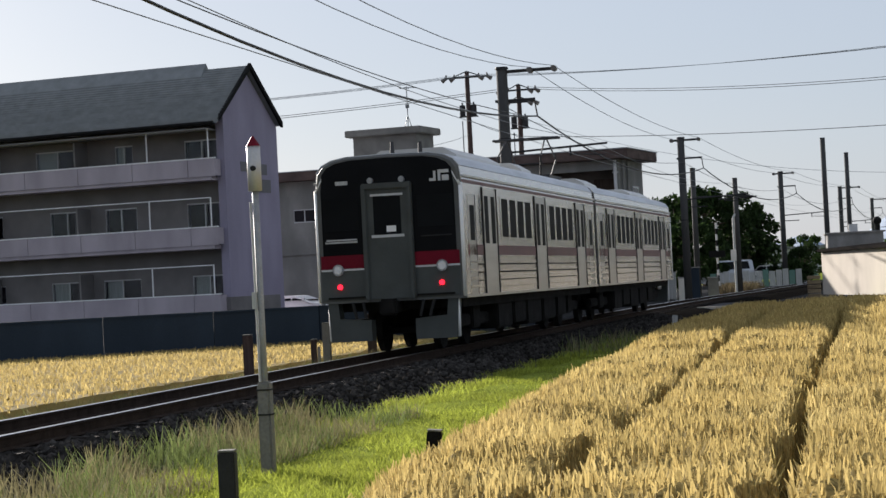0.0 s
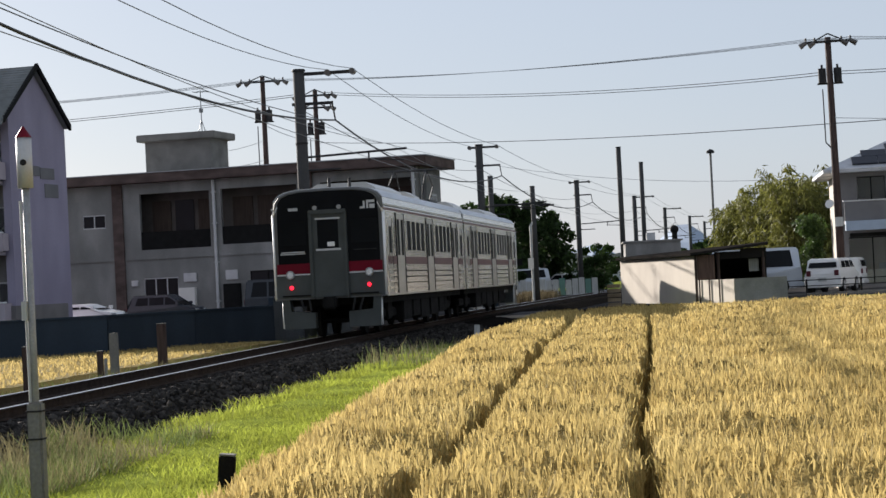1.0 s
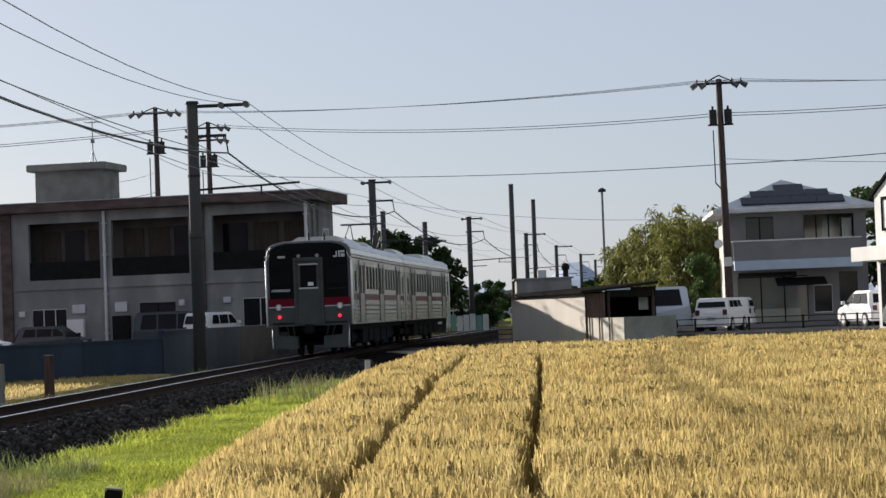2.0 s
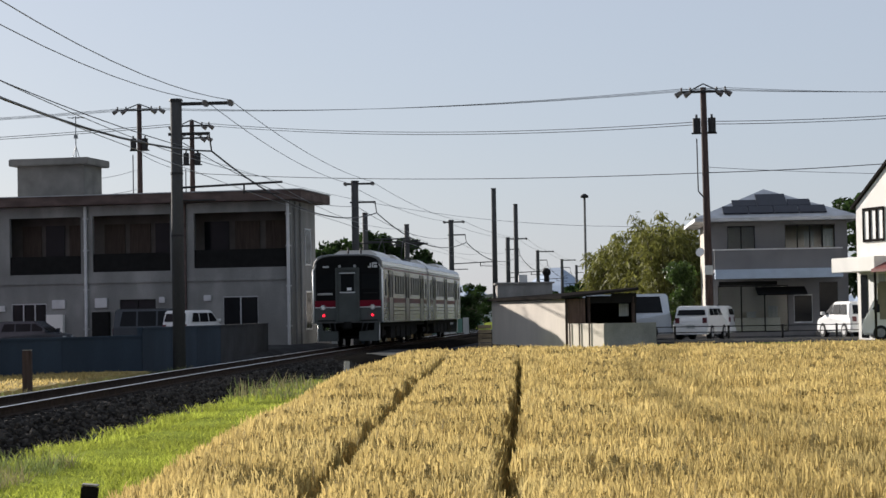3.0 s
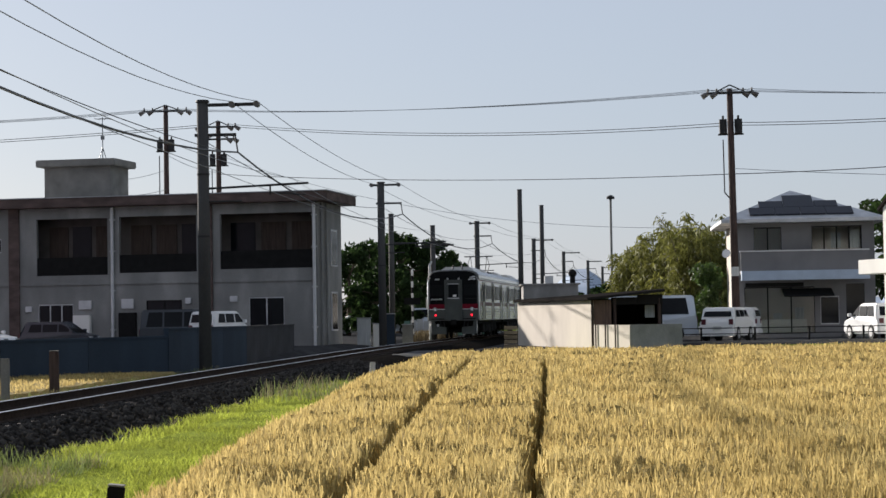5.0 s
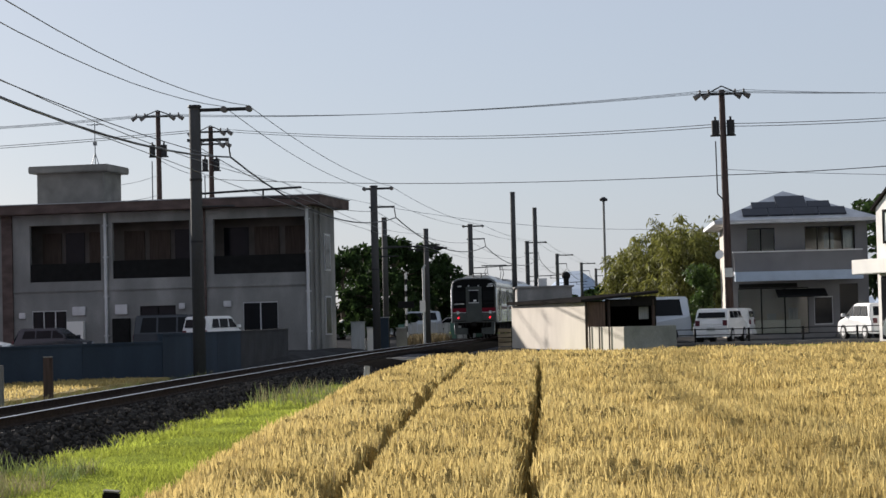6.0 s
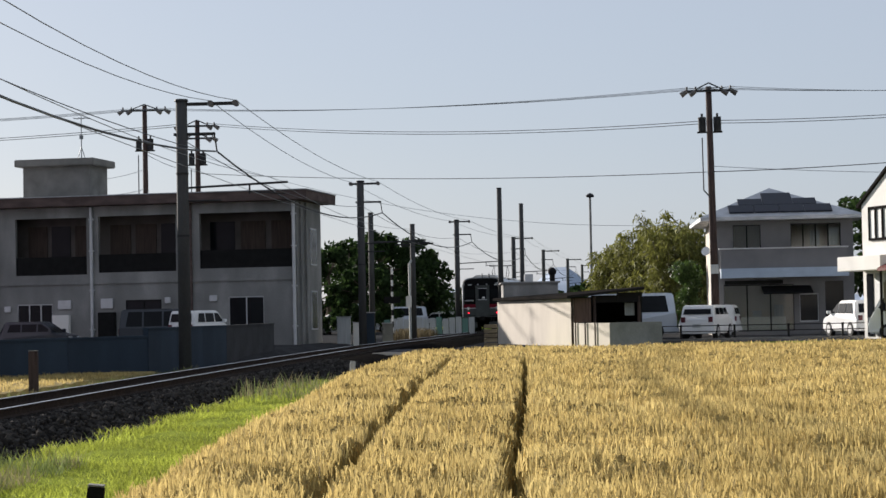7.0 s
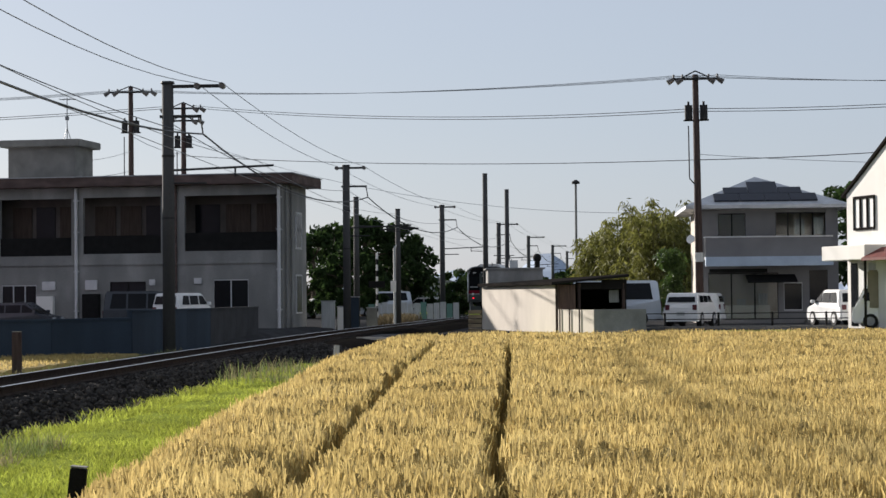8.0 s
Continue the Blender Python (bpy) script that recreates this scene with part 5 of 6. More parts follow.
for a, b in zip(chain, chain[1:]):
    for k in (0, 1):
        wire("power_wire", a["top"][k], b["top"][k], 1.0 if a is P0 else 0.35, 0.011, "wirelight")
    wire("feeder_cable", a["feed"], b["feed"], 0.92 if a is P0 else 0.95, 0.028, "wire", "thick black feeder cable sagging between poles")
    wire("feeder_cable", (a["feed"][0] - 1.0, a["feed"][1], a["feed"][2] + 0.35), (b["feed"][0] - (0.6 if a is P0 else 1.0), b["feed"][1], b["feed"][2] + (0.08 if a is P0 else 0.35)), 0.45 if a is P0 else 0.6, 0.012, "wire")
for y0, y1 in ((-25, 18), (18, 61), (61, 100), (100, 145), (145, 182), (182, 222), (222, 261)):
    a, b = (line_x(y0), y0), (line_x(y1), y1)
    wire("contact_wire", (*a, 5.35), (*b, 5.35), 0.02, 0.008, "wirelight", "thin contact wire over the track")
    wire("messenger_wire", (*a, 6.0), (*b, 6.0), 0.45, 0.008, "wirelight", "thin messenger wire over the track")


def plain_pole(az, d, top, r, material="pole", label="slim dark pole", base=0.0):
    x, y = polar(az, d)
    b = thing("pole", label, "pole", pose(x, y, 0), "line-side poles")
    bm = bmesh.new()
    tube(bm, (0, 0, base), (0, 0, top), r * 1.15, r, 12)
    part("shaft", bm, M[material], b, smooth=True)
    bm = bmesh.new()
    tube(bm, (0, 0, top), (0, 0, top + 0.04), r * 1.1, n=12)
    part("cap", bm, M["steelpole"], b)
    return b, x, y


plain_pole(2.23, 140, 10.4, 0.17, label="tall bare dark concrete pole")
plain_pole(1.61, 160, 10.35, 0.17, label="tall bare dark concrete pole")
lamp, lx, ly = plain_pole(-0.37, 150, 10.2, 0.085, "concrete", "slim grey pole with a small floodlight head")
bm = bmesh.new()
tube(bm, (0, 0, 10.2), (0, 0, 10.36), 0.30, 0.30, 12)
tube(bm, (0, 0, 10.36), (0, 0, 10.5), 0.30, 0.08, 12)
part("lamp_head", bm, M["steelpole"], lamp)
qa, ax, ay = plain_pole(5.93, 113, 7.45, 0.15, label="short concrete pole carrying a cross beam")
qb, bx, by = plain_pole(4.74, 115, 6.85, 0.14, label="slim pole with cross beam and pale cable pipe")
bm = bmesh.new()
tube(bm, (0, 0, 5.85), (bx - ax + 1.0, by - ay, 5.8), 0.04, n=6)
tube(bm, (bx - ax - 1.0, by - ay, 5.7), (bx - ax + 1.2, by - ay, 5.75), 0.05, n=6)
part("cross_beam", bm, M["steelpole"], qa)
bm = bmesh.new()
tube(bm, (-0.2, -0.15, 0.3), (-0.2, -0.15, 4.6), 0.07, n=8)
tube(bm, (-0.2, -0.15, 4.6), (0.05, 0, 4.95), 0.07, n=8)
part("cable_pipe", bm, M["curtain"], qb)
boxpart("plate", (-0.42, -0.1, -0.28, -0.23, 2.1, 2.75), M["whitewall"], qb, "small pale plate")


def utility_pole(az, d, top, tx, arms, lean=0.0, label="dark utility pole with transformers and crossarms"):
    x, y = polar(az, d)
    b = thing("utility_pole", label, "utility pole", pose(x, y, 0, 0, lean, 0), "utility poles")
    bm = bmesh.new()
    tube(bm, (0, 0, -0.2), (0, 0, top), 0.19, 0.13, 14)
    part("shaft", bm, M["wood"], b, smooth=True)
    for z, w in arms:
        bm = bmesh.new()
        box(bm, -w, w, -0.18, -0.08, z - 0.05, z + 0.05)
        for s in (-1, 1):
            tube(bm, (s * w * 0.75, -0.13, z), (0, -0.1, z + 0.35), 0.03, n=6)
        part("crossarm", bm, M["steelpole"], b)
        for e in (-w, -w * 0.6, w * 0.6, w):
            bm = bmesh.new()
            tube(bm, (e, -0.13, z), (e + math.copysign(0.26, e), -0.13, z - 0.16), 0.09, 0.13, 8)
            tube(bm, (e, -0.13, z), (e, -0.13, z + 0.2), 0.045, n=8)
            part("insulator", bm, M["porcelain"], b)
    for z in tx:
        for s in (-1, 1):
            bm = bmesh.new()
            tube(bm, (s * 0.33, -0.1, z - 0.32), (s * 0.33, -0.1, z + 0.3), 0.17, 0.17, 12)
            tube(bm, (s * 0.33, -0.1, z + 0.3), (s * 0.33, -0.1, z + 0.46), 0.05, n=8)
            part("transformer", bm, M["steelpole"], b, "dark grey transformer can")
        bm = bmesh.new()
        box(bm, -0.55, 0.55, -0.05, 0.05, z - 0.39, z - 0.32)
        part("platform", bm, M["steelpole"], b)
        bm = bmesh.new()
        tube(bm, (-0.35, -0.15, z - 0.6), (-0.35, -0.15, z - 2.9), 0.03, n=6)
        tube(bm, (-0.35, -0.15, z - 2.9), (0, -0.1, z - 3.3), 0.03, n=6)
        part("drop_cable", bm, M["wire"], b)
    boxpart("plate", (-0.17, 0.17, -0.22, -0.19, 3.2, 3.6), M["curtain"], b)
    m = b.matrix_world
    return lambda dx, z: tuple(m @ Vector((dx, -0.13, z)))


UL = utility_pole(12.31, 113, 13.7, (11.5,), ((13.4, 1.2),))
UM = utility_pole(10.83, 114, 12.9, (10.75,), ((12.6, 1.0), (11.9, 0.9)))
UR = utility_pole(-3.87, 88, 11.4, (9.75,), ((11.2, 0.95),), -0.5)
RIGHT = (34.0, 83.0)
LEFT = (-62.0, 100.0)
for dx in (-1.0, 0.0, 1.0):
    wire("power_line", UL(dx, 13.5), UR(dx, 11.35), 0.45, 0.012, "wirelight", n=24)
    wire("power_line", UR(dx, 11.35), (RIGHT[0], RIGHT[1] + dx, 11.3), 0.6, 0.012, "wirelight", n=24)
    wire("power_line", (LEFT[0], LEFT[1] + dx, 12.6), UL(dx, 13.5), 0.7, 0.014, "wirelight", n=24)
for dz in (0.0, 0.12):
    wire("power_line", UM(0.6, 12.75 - dz), UR(0, 9.9 - dz), 0.5, 0.016, "wire", n=24)
    wire("power_line", UR(0, 9.9 - dz), (RIGHT[0], RIGHT[1], 11.7 - dz), 0.7, 0.016, "wire", n=24)
    wire("power_line", (LEFT[0], LEFT[1], 10.9 - dz), UM(-0.6, 12.75 - dz), 0.5, 0.018, "wire", n=24)
wire("telephone_cable", UM(0.2, 9.9), UR(0, 7.65), 0.3, 0.018, "wire", "thin dark telephone cable between utility poles", n=24)
wire("telephone_cable", UR(0, 7.65), (RIGHT[0], RIGHT[1], 9.9), 0.6, 0.020, "wire", "thin dark telephone cable between utility poles", n=24)
wire("telephone_cable", UR(0, 7.9), (RIGHT[0], RIGHT[1] + 8, 7.9), 0.5, 0.012, "wirelight", "thin pale telephone cable between utility poles", n=24)
wire("service_drop", UL(0, 9.0), (-27.0, 104.0, 8.6), 0.3, 0.014, "wirelight")
wire("service_drop", UL(0, 10.1), (-27.0, 103.0, 9.2), 0.3, 0.012, "wirelight")
wire("service_drop", UL(0, 11.0), UM(0, 10.0), 0.2, 0.014, "wirelight")
wire("service_drop", UM(0, 11.0), (7.0, 92.6, 5.6), 1.4, 0.010, "wirelight", n=20)


# ---- line-side posts ----
def signal_post():
    d = 16.2
    x, y = polar(19.09, d)
    b = thing("signal_post", "slim line-side post with pale lamp cylinder and red cap", "signal post", pose(x, y, 0))
    bm = bmesh.new()
    box(bm, -0.058, 0.058, -0.058, 0.058, -0.25, 0.90, 0.015)
    part("concrete_stub", bm, M["concrete"], b, "weathered concrete stub post")
    bm = bmesh.new()
    tube(bm, (0, 0, 0.3), (0, 0, 2.62), 0.030, n=10)
    part("tube_post", bm, M["galv"], b, smooth=True)
    bm = bmesh.new()
    tube(bm, (-0.03, -0.03, 0.9), (-0.035, -0.03, 2.2), 0.012, n=6)
    tube(bm, (-0.035, -0.03, 2.2), (-0.05, 0, 2.5), 0.012, n=6)
    part("conduit", bm, M["curtain"], b)
    bm = bmesh.new()
    tube(bm, (0, 0, 2.60), (0, 0, 3.00), 0.062, n=16)
    lamp_body = part("lamp_body", bm, M["alu"], b, "pale grey cylinder lamp body", True)
    bm = bmesh.new()
    disc(bm, (0.01, -0.06, 2.80), 0.025, (0, 1, 0), 0.02, 12)
    part("lens", bm, M["rubber"], lamp_body)
    bm = bmesh.new()
    tube(bm, (0, 0, 3.00), (0, 0, 3.09), 0.068, 0.008, 16)
    part("cap", bm, M["red"], b, "dark red pointed cap")
    boxpart("junction_box", (-0.06, -0.02, -0.06, 0.0, 1.55, 1.70), M["curtain"], b)
    for z in (0.60, 0.82):
        boxpart("strap", (-0.062, 0.062, -0.062, 0.062, z, z + 0.015), M["rubber"], b)


signal_post()


def stub_post(x, y, z0, z1, w, material, label, tilt=0.0):
    b = thing("post", label, "post", pose(x, y, 0, 0, tilt, 8), "line-side stub posts")
    bm = bmesh.new()
    box(bm, -w / 2, w / 2, -w / 2, w / 2, z0, z1, w * 0.08)
    part("shaft", bm, M[material], b)
    bm = bmesh.new()
    box(bm, -w / 2, w / 2, -w / 2, w / 2, z1 + 0.001, z1 + 0.015, 0.004)
    part("top", bm, M["concrete"], b)


sx, sy = polar(20.5, 13.6)
stub_post(sx, sy, -0.2, 0.50, 0.13, "steelpole", "short dark square stub post in grass")
sx, sy = polar(13.93, 16.6)
stub_post(sx, sy, -0.1, 0.35, 0.135, "underframe", "short dark square marker post at the wheat edge", 6)
for az, d, z0, z1, w, mt in ((19.25, 33.5, -0.5, 0.95, 0.16, "wood"), (16.85, 41.5, -0.5, 0.95, 0.17, "concrete"), (17.25, 41.0, -0.5, 0.62, 0.12, "wood"), (17.1, 41.2, -0.5, 0.45, 0.06, "galv"), (15.5, 45.0, -0.5, 1.05, 0.20, "wood")):
    sx, sy = polar(az, d)
    stub_post(sx, sy, z0, z1, w, mt, "weathered old fence post beside the track")
sx, sy = polar(6.55, 48.0)
stub_post(sx, sy, -0.2, 0.60, 0.13, "curtain", "pale line-side marker post", 3)


# ---- vehicles ----
def vehicle(name, label, m, length, width, height, paint, belt, nose, tail, screen, wheel_r=0.30, dark_glass="glassdark", group="parked cars"):
    """A road vehicle along +x. nose and tail: hood length and boot slope; screen: run of the windscreen."""
    v = thing(name, label, "car", m, group)
    h, w2 = height, width / 2
    zb = wheel_r * 0.75
    hood = belt * 0.98
    outline = [(0.02, zb), (0.0, belt * 0.75), (tail * 0.35, belt), (tail, h * 0.985), (tail + 0.25, h), (length - nose - screen - 0.2, h), (length - nose - screen, h * 0.985), (length - nose, hood), (length - 0.12, hood * 0.86), (length, hood * 0.62), (length - 0.02, zb)]
    bm = bmesh.new()
    prism(bm, outline, -w2, w2)
    for vert in bm.verts:
        if vert.co.z > belt:
            vert.co.y *= 1 - 0.13 * (vert.co.z - belt) / max(h - belt, 0.1)
    bmesh.ops.bevel(bm, geom=list(bm.edges), offset=0.05, segments=2, affect="EDGES", clamp_overlap=True)
    body = part("body", bm, paint, v, smooth=False)
    g0, g1 = belt + 0.04, h - 0.12
    for s in (-1, 1):
        bm = bmesh.new()
        ins = lambda z: w2 * (1 - 0.13 * (z - belt) / max(h - belt, 0.1)) + 0.006
        x0, x1 = tail * 0.7 + 0.15, length - nose - 0.12
        quads = [(x0 + 0.1, x0 + (x1 - x0) * 0.32), (x0 + (x1 - x0) * 0.35, x0 + (x1 - x0) * 0.66), (x0 + (x1 - x0) * 0.69, x1)]
        for i, (a, b) in enumerate(quads):
            bt = b - screen * 0.8 if i == 2 else b
            vs = [bm.verts.new(p) for p in ((a, s * ins(g0), g0), (b, s * ins(g0), g0), (max(bt, a + 0.1), s * ins(g1), g1), (a + (0.12 if i == 0 else 0), s * ins(g1), g1))]
            bm.faces.new(vs if s < 0 else vs[::-1])
        part("side_window", bm, M[dark_glass], body)
    bm = bmesh.new()
    y = w2 * 0.82
    vs = [bm.verts.new(p) for p in ((tail * 0.42 - 0.03, -y, belt + 0.06), (tail * 0.42 - 0.03, y, belt + 0.06), (tail * 0.95 - 0.03, y * 0.92, h - 0.14), (tail * 0.95 - 0.03, -y * 0.92, h - 0.14))]
    bm.faces.new(vs)
    part("rear_window", bm, M[dark_glass], body)
    bm = bmesh.new()
    vs = [bm.verts.new(p) for p in ((length - nose + 0.0, -y, hood + 0.03), (length - nose + 0.0, y, hood + 0.03), (length - nose - screen + 0.06, y * 0.92, h - 0.09), (length - nose - screen + 0.06, -y * 0.92, h - 0.09))]
    bm.faces.new(vs)
    part("windscreen", bm, M[dark_glass], body)
    for s in (-1, 1):
        for x in (length * 0.19, length * 0.81):
            bm = bmesh.new()
            disc(bm, (x, s * (w2 - 0.08), wheel_r), wheel_r, (0, 1, 0), 0.2, 20)
            t = part("wheel", bm, M["rubber"], v)
            bm = bmesh.new()
            disc(bm, (x, s * (w2 + 0.022), wheel_r), wheel_r * 0.6, (0, 1, 0), 0.02, 16)
            part("rim", bm, M["galv"], t)
        bm = bmesh.new()
        box(bm, -0.015, 0.06, s * w2 * 0.8 - 0.09, s * w2 * 0.8 + 0.09, belt * 0.72, belt * 0.95, 0.01)
        part("tail_lamp", bm, M["maroon"], v)
        bm = bmesh.new()
        box(bm, length - 0.16, length - 0.02, s * w2 * 0.72 - 0.15, s * w2 * 0.72 + 0.15, hood * 0.66, hood * 0.82, 0.01)
        part("headlight", bm, M["lamp_clear"], v)
        bm = bmesh.new()
        box(bm, length - nose - 0.25, length - nose - 0.1, s * (w2 + 0.1) - 0.08, s * (w2 + 0.1) + 0.08, belt + 0.02, belt + 0.16, 0.02)
        part("mirror", bm, paint, v)
    boxpart("bumper", (-0.06, 0.05, -w2 * 0.95, w2 * 0.95, zb, zb + 0.22), paint, v, "", 0.02)
    boxpart("number_plate", (-0.075, -0.061, -0.17, 0.17, zb + 0.25, zb + 0.40), M["curtain"], v)
    return v


def park(az, d, z, yaw):
    x, y = polar(az, d)
    return pose(x, y, z, 0, 0, yaw)


LOT = 0.42
# behind the shed, in front of the house
vehicle("van", "large silver-blue high-roof van parked beside the shed", park(-2.75, 87.0, LOT, 179), 4.8, 1.75, 1.98, M["carsilver"], 1.12, 0.35, 0.15, 0.75, 0.34)
vehicle("minivan", "white minivan parked with its back to the field", park(-3.32, 83.4, LOT, 73), 3.6, 1.45, 1.42, M["carwhite"], 0.98, 0.75, 0.25, 0.6, 0.31)
vehicle("hatchback", "small white box van parked by the house", park(-4.49, 91.0, LOT, 166), 2.6, 1.4, 1.42, M["carwhite"], 0.95, 0.5, 0.12, 0.45, 0.28)
vehicle("hatchback", "small rounded white hatchback parked in the lot", park(-8.3, 84.5, LOT, 106), 3.6, 1.66, 1.50, M["carwhite"], 0.92, 0.75, 0.35, 0.9, 0.30)
truck = vehicle("small_truck", "small white truck with a tan covered bed", park(-10.75, 77.5, LOT, 172), 3.6, 1.48, 1.75, M["carwhite"], 1.0, 0.2, 0.12, 0.4, 0.28)
boxpart("cargo_cover", (-0.1, 3.0, -0.76, 0.76, 0.72, 2.2), M["canvas"], truck, "tan canvas cargo cover", 0.06)
# in the yard before the grey building
Y = 0.30
vehicle("sedan", "dark small car behind the boundary wall", park(16.3, 92, Y, -6), 3.4, 1.5, 1.40, M["cardark"], 0.9, 0.7, 0.3, 0.7, 0.28)
vehicle("van", "dark box van behind the boundary wall", park(13.0, 90, Y, -4), 3.4, 1.5, 1.86, M["cardark"], 1.05, 0.4, 0.12, 0.5, 0.28)
vehicle("van", "white delivery van behind the boundary wall", park(11.4, 88, Y, 62), 2.7, 1.45, 1.75, M["carwhite"], 1.2, 0.45, 0.15, 0.4, 0.28)
vehicle("sedan", "pale small car in the yard", park(18.6, 88, Y, -10), 3.4, 1.5, 1.16, M["carwhite"], 0.9, 0.7, 0.3, 0.7, 0.28)
# beyond the crossing
for az, d, yaw, kind, paint, lab in ((5.1, 165, 20, 1.9, "carsilver", "pale van beyond the crossing"), (4.35, 158, 8, 2.0, "carsilver", "grey-blue van beyond the crossing"), (6.0, 150, 15, 1.5, "carwhite", "pale car beyond the crossing"), (3.2, 175, 10, 1.5, "carwhite", "white car beyond the crossing"), (2.6, 185, 0, 1.5, "cargreen", "green car beyond the crossing")):
    vehicle("parked_car", lab, park(az, d, 0.3, 180 + yaw), 4.4, 1.7, kind, M[paint], 0.62 * kind, 0.6, 0.2, 0.6, 0.31)


# ---- trees ----
def leaf_cloud(centres, radii, n, size, flat=0.8):
    k = rng.integers(0, len(centres), n)
    d = rng.standard_normal((n, 3))
    d /= np.linalg.norm(d, axis=1)[:, None]
    r = rng.uniform(0.55, 1.08, n)[:, None] * radii[k][:, None]
    c = centres[k] + d * r * np.array([1, 1, flat])
    u = rng.standard_normal((n, 3))
    u /= np.linalg.norm(u, axis=1)[:, None]
    w = np.cross(u, rng.standard_normal((n, 3)))
    w /= np.linalg.norm(w, axis=1)[:, None]
    s = size * rng.uniform(0.6, 1.4, n)[:, None]
    v = np.stack([c - u * s, c - w * s * 0.45, c + u * s, c + w * s * 0.45], 1).reshape(-1, 3)
    return v, (np.arange(n) * 4)[:, None] + np.arange(4)[None]


def tree(x, y, z0, height, spread, n, size, material, label, clumps=26, low=0.25, seed=1, puff=1.0, tall=0.8):
    r = random.Random(seed)
    b = thing("tree", label, "tree", pose(x, y, z0), "trees")
    bm = bmesh.new()
    tube(bm, (0, 0, -0.2), (0.15, 0.1, height * 0.45), height * 0.035, height * 0.02, 10)
    tube(bm, (0.15, 0.1, height * 0.45), (0.1, 0, height * 0.8), height * 0.02, height * 0.006, 8)
    cs, rs = [], []
    for k in range(clumps):
        a = 2 * math.pi * r.random()
        t = low + (1 - low) * r.random()
        wide = spread * (0.35 + 0.65 * math.sin(math.pi * min(0.95, 0.22 + 0.72 * (t - low) / (1 - low)))) * (0.35 + 0.65 * r.random())
        c = (math.cos(a) * wide, math.sin(a) * wide, height * (0.93 * t))
        cs.append(c)
        rs.append(puff * height * (0.07 + 0.07 * r.random()))
        if k % 2 == 0:
            tube(bm, (0.12, 0.08, height * min(0.75, 0.3 + 0.4 * t)), c, height * 0.010, height * 0.003, 6, False)
    part("trunk", bm, M["bark"], b, "dark branching trunk")
    v, f = leaf_cloud(np.array(cs), np.array(rs), n, size, tall)
    crown = soup("crown", v, f, M[material], "", "", "stuff", b)
    return b


for k, (az, d, h, s) in enumerate(((7.2, 150, 6.6, 3.2), (6.6, 158, 7.6, 3.8), (5.75, 166, 8.6, 4.0), (5.1, 170, 8.4, 4.2), (4.6, 174, 7.4, 3.4), (6.2, 140, 4.8, 2.8))):
    x, y = polar(az, d)
    tree(x, y, 0.2, h, s, 5200, 0.24, "leaf", "dense dark green broadleaf tree beyond the crossing", 44, 0.12, k + 3, 0.85)


def bamboo(x, y, z0, height, spread, culms, seed):
    """A clump of leaning culms whose leaves hang in plumes."""
    r = np.random.default_rng(seed)
    b = thing("bamboo", "feathery yellow-green bamboo clump with drooping plumes", "bamboo", pose(x, y, z0), "bamboo grove")
    bm = bmesh.new()
    centres = []
    for k in range(culms):
        a, rad = r.uniform(0, 6.28), spread * math.sqrt(r.random())
        bx, by = math.cos(a) * rad, math.sin(a) * rad
        h = height * r.uniform(0.62, 1.06)
        lean = r.normal(0, 0.13 * height, 2)
        pts = [Vector((bx + lean[0] * t * t, by + lean[1] * t * t, h * (t - 0.10 * t ** 4))) for t in (0, 0.35, 0.7, 1.0)]
        for p, q, w in zip(pts, pts[1:], (0.035, 0.028, 0.016)):
            tube(bm, p, q, w, w * 0.7, 5, False)
        n = 330
        t = 0.12 + 0.9 * r.random(n) ** 0.8
        c = np.stack([bx + lean[0] * t * t, by + lean[1] * t * t, h * (t - 0.10 * t ** 4)], -1)
        spray = 0.62 * (1.12 - t)[:, None] + 0.10
        centres.append(c + r.normal(0, 1, (n, 3)) * spray * np.array([1, 1, 0.55]))
    tagged(part("stem", bm, M["bark"], b), "slim leaning bamboo stems", kind="stuff")
    c = np.concatenate(centres)
    n = len(c)
    d = r.normal(0, 1, (n, 3)) * np.array([0.8, 0.8, 0.4]) + np.array([0, 0, -0.9])
    d /= np.linalg.norm(d, axis=1)[:, None]
    w = np.cross(d, r.normal(0, 1, (n, 3)))
    w /= np.linalg.norm(w, axis=1)[:, None]
    s = r.uniform(0.25, 0.55, n)[:, None]
    v = np.stack([c, c + d * s * 0.4 + w * s * 0.11, c + d * s, c + d * s * 0.4 - w * s * 0.11], 1).reshape(-1, 3)
    soup("crown", v, (np.arange(n) * 4)[:, None] + np.arange(4)[None], M["bamboo"], "", "", "stuff", b)


for k, (az, d, h, s, n) in enumerate(((-1.15, 136, 4.0, 1.5, 24), (-1.45, 129, 6.0, 2.1, 30), (-2.05, 125, 6.9, 2.2, 32), (-2.65, 121, 7.4, 2.1, 32), (-3.2, 118, 7.5, 1.9, 30), (-1.8, 138, 6.6, 2.2, 26))):
    x, y = polar(az, d)
    bamboo(x, y, 0.3, h, s, n, k + 30)
x, y = polar(-3.05, 101)
tree(x, y, 0.4, 3.9, 0.62, 3200, 0.10, "hedge", "small bright green garden shrub beside the house", 18, 0.1, 51)
x, y = polar(-8.1, 112)
tree(x, y, 0.4, 7.6, 1.8, 2600, 0.2, "leaf", "dark tree behind the houses", 22, 0.3, 52)
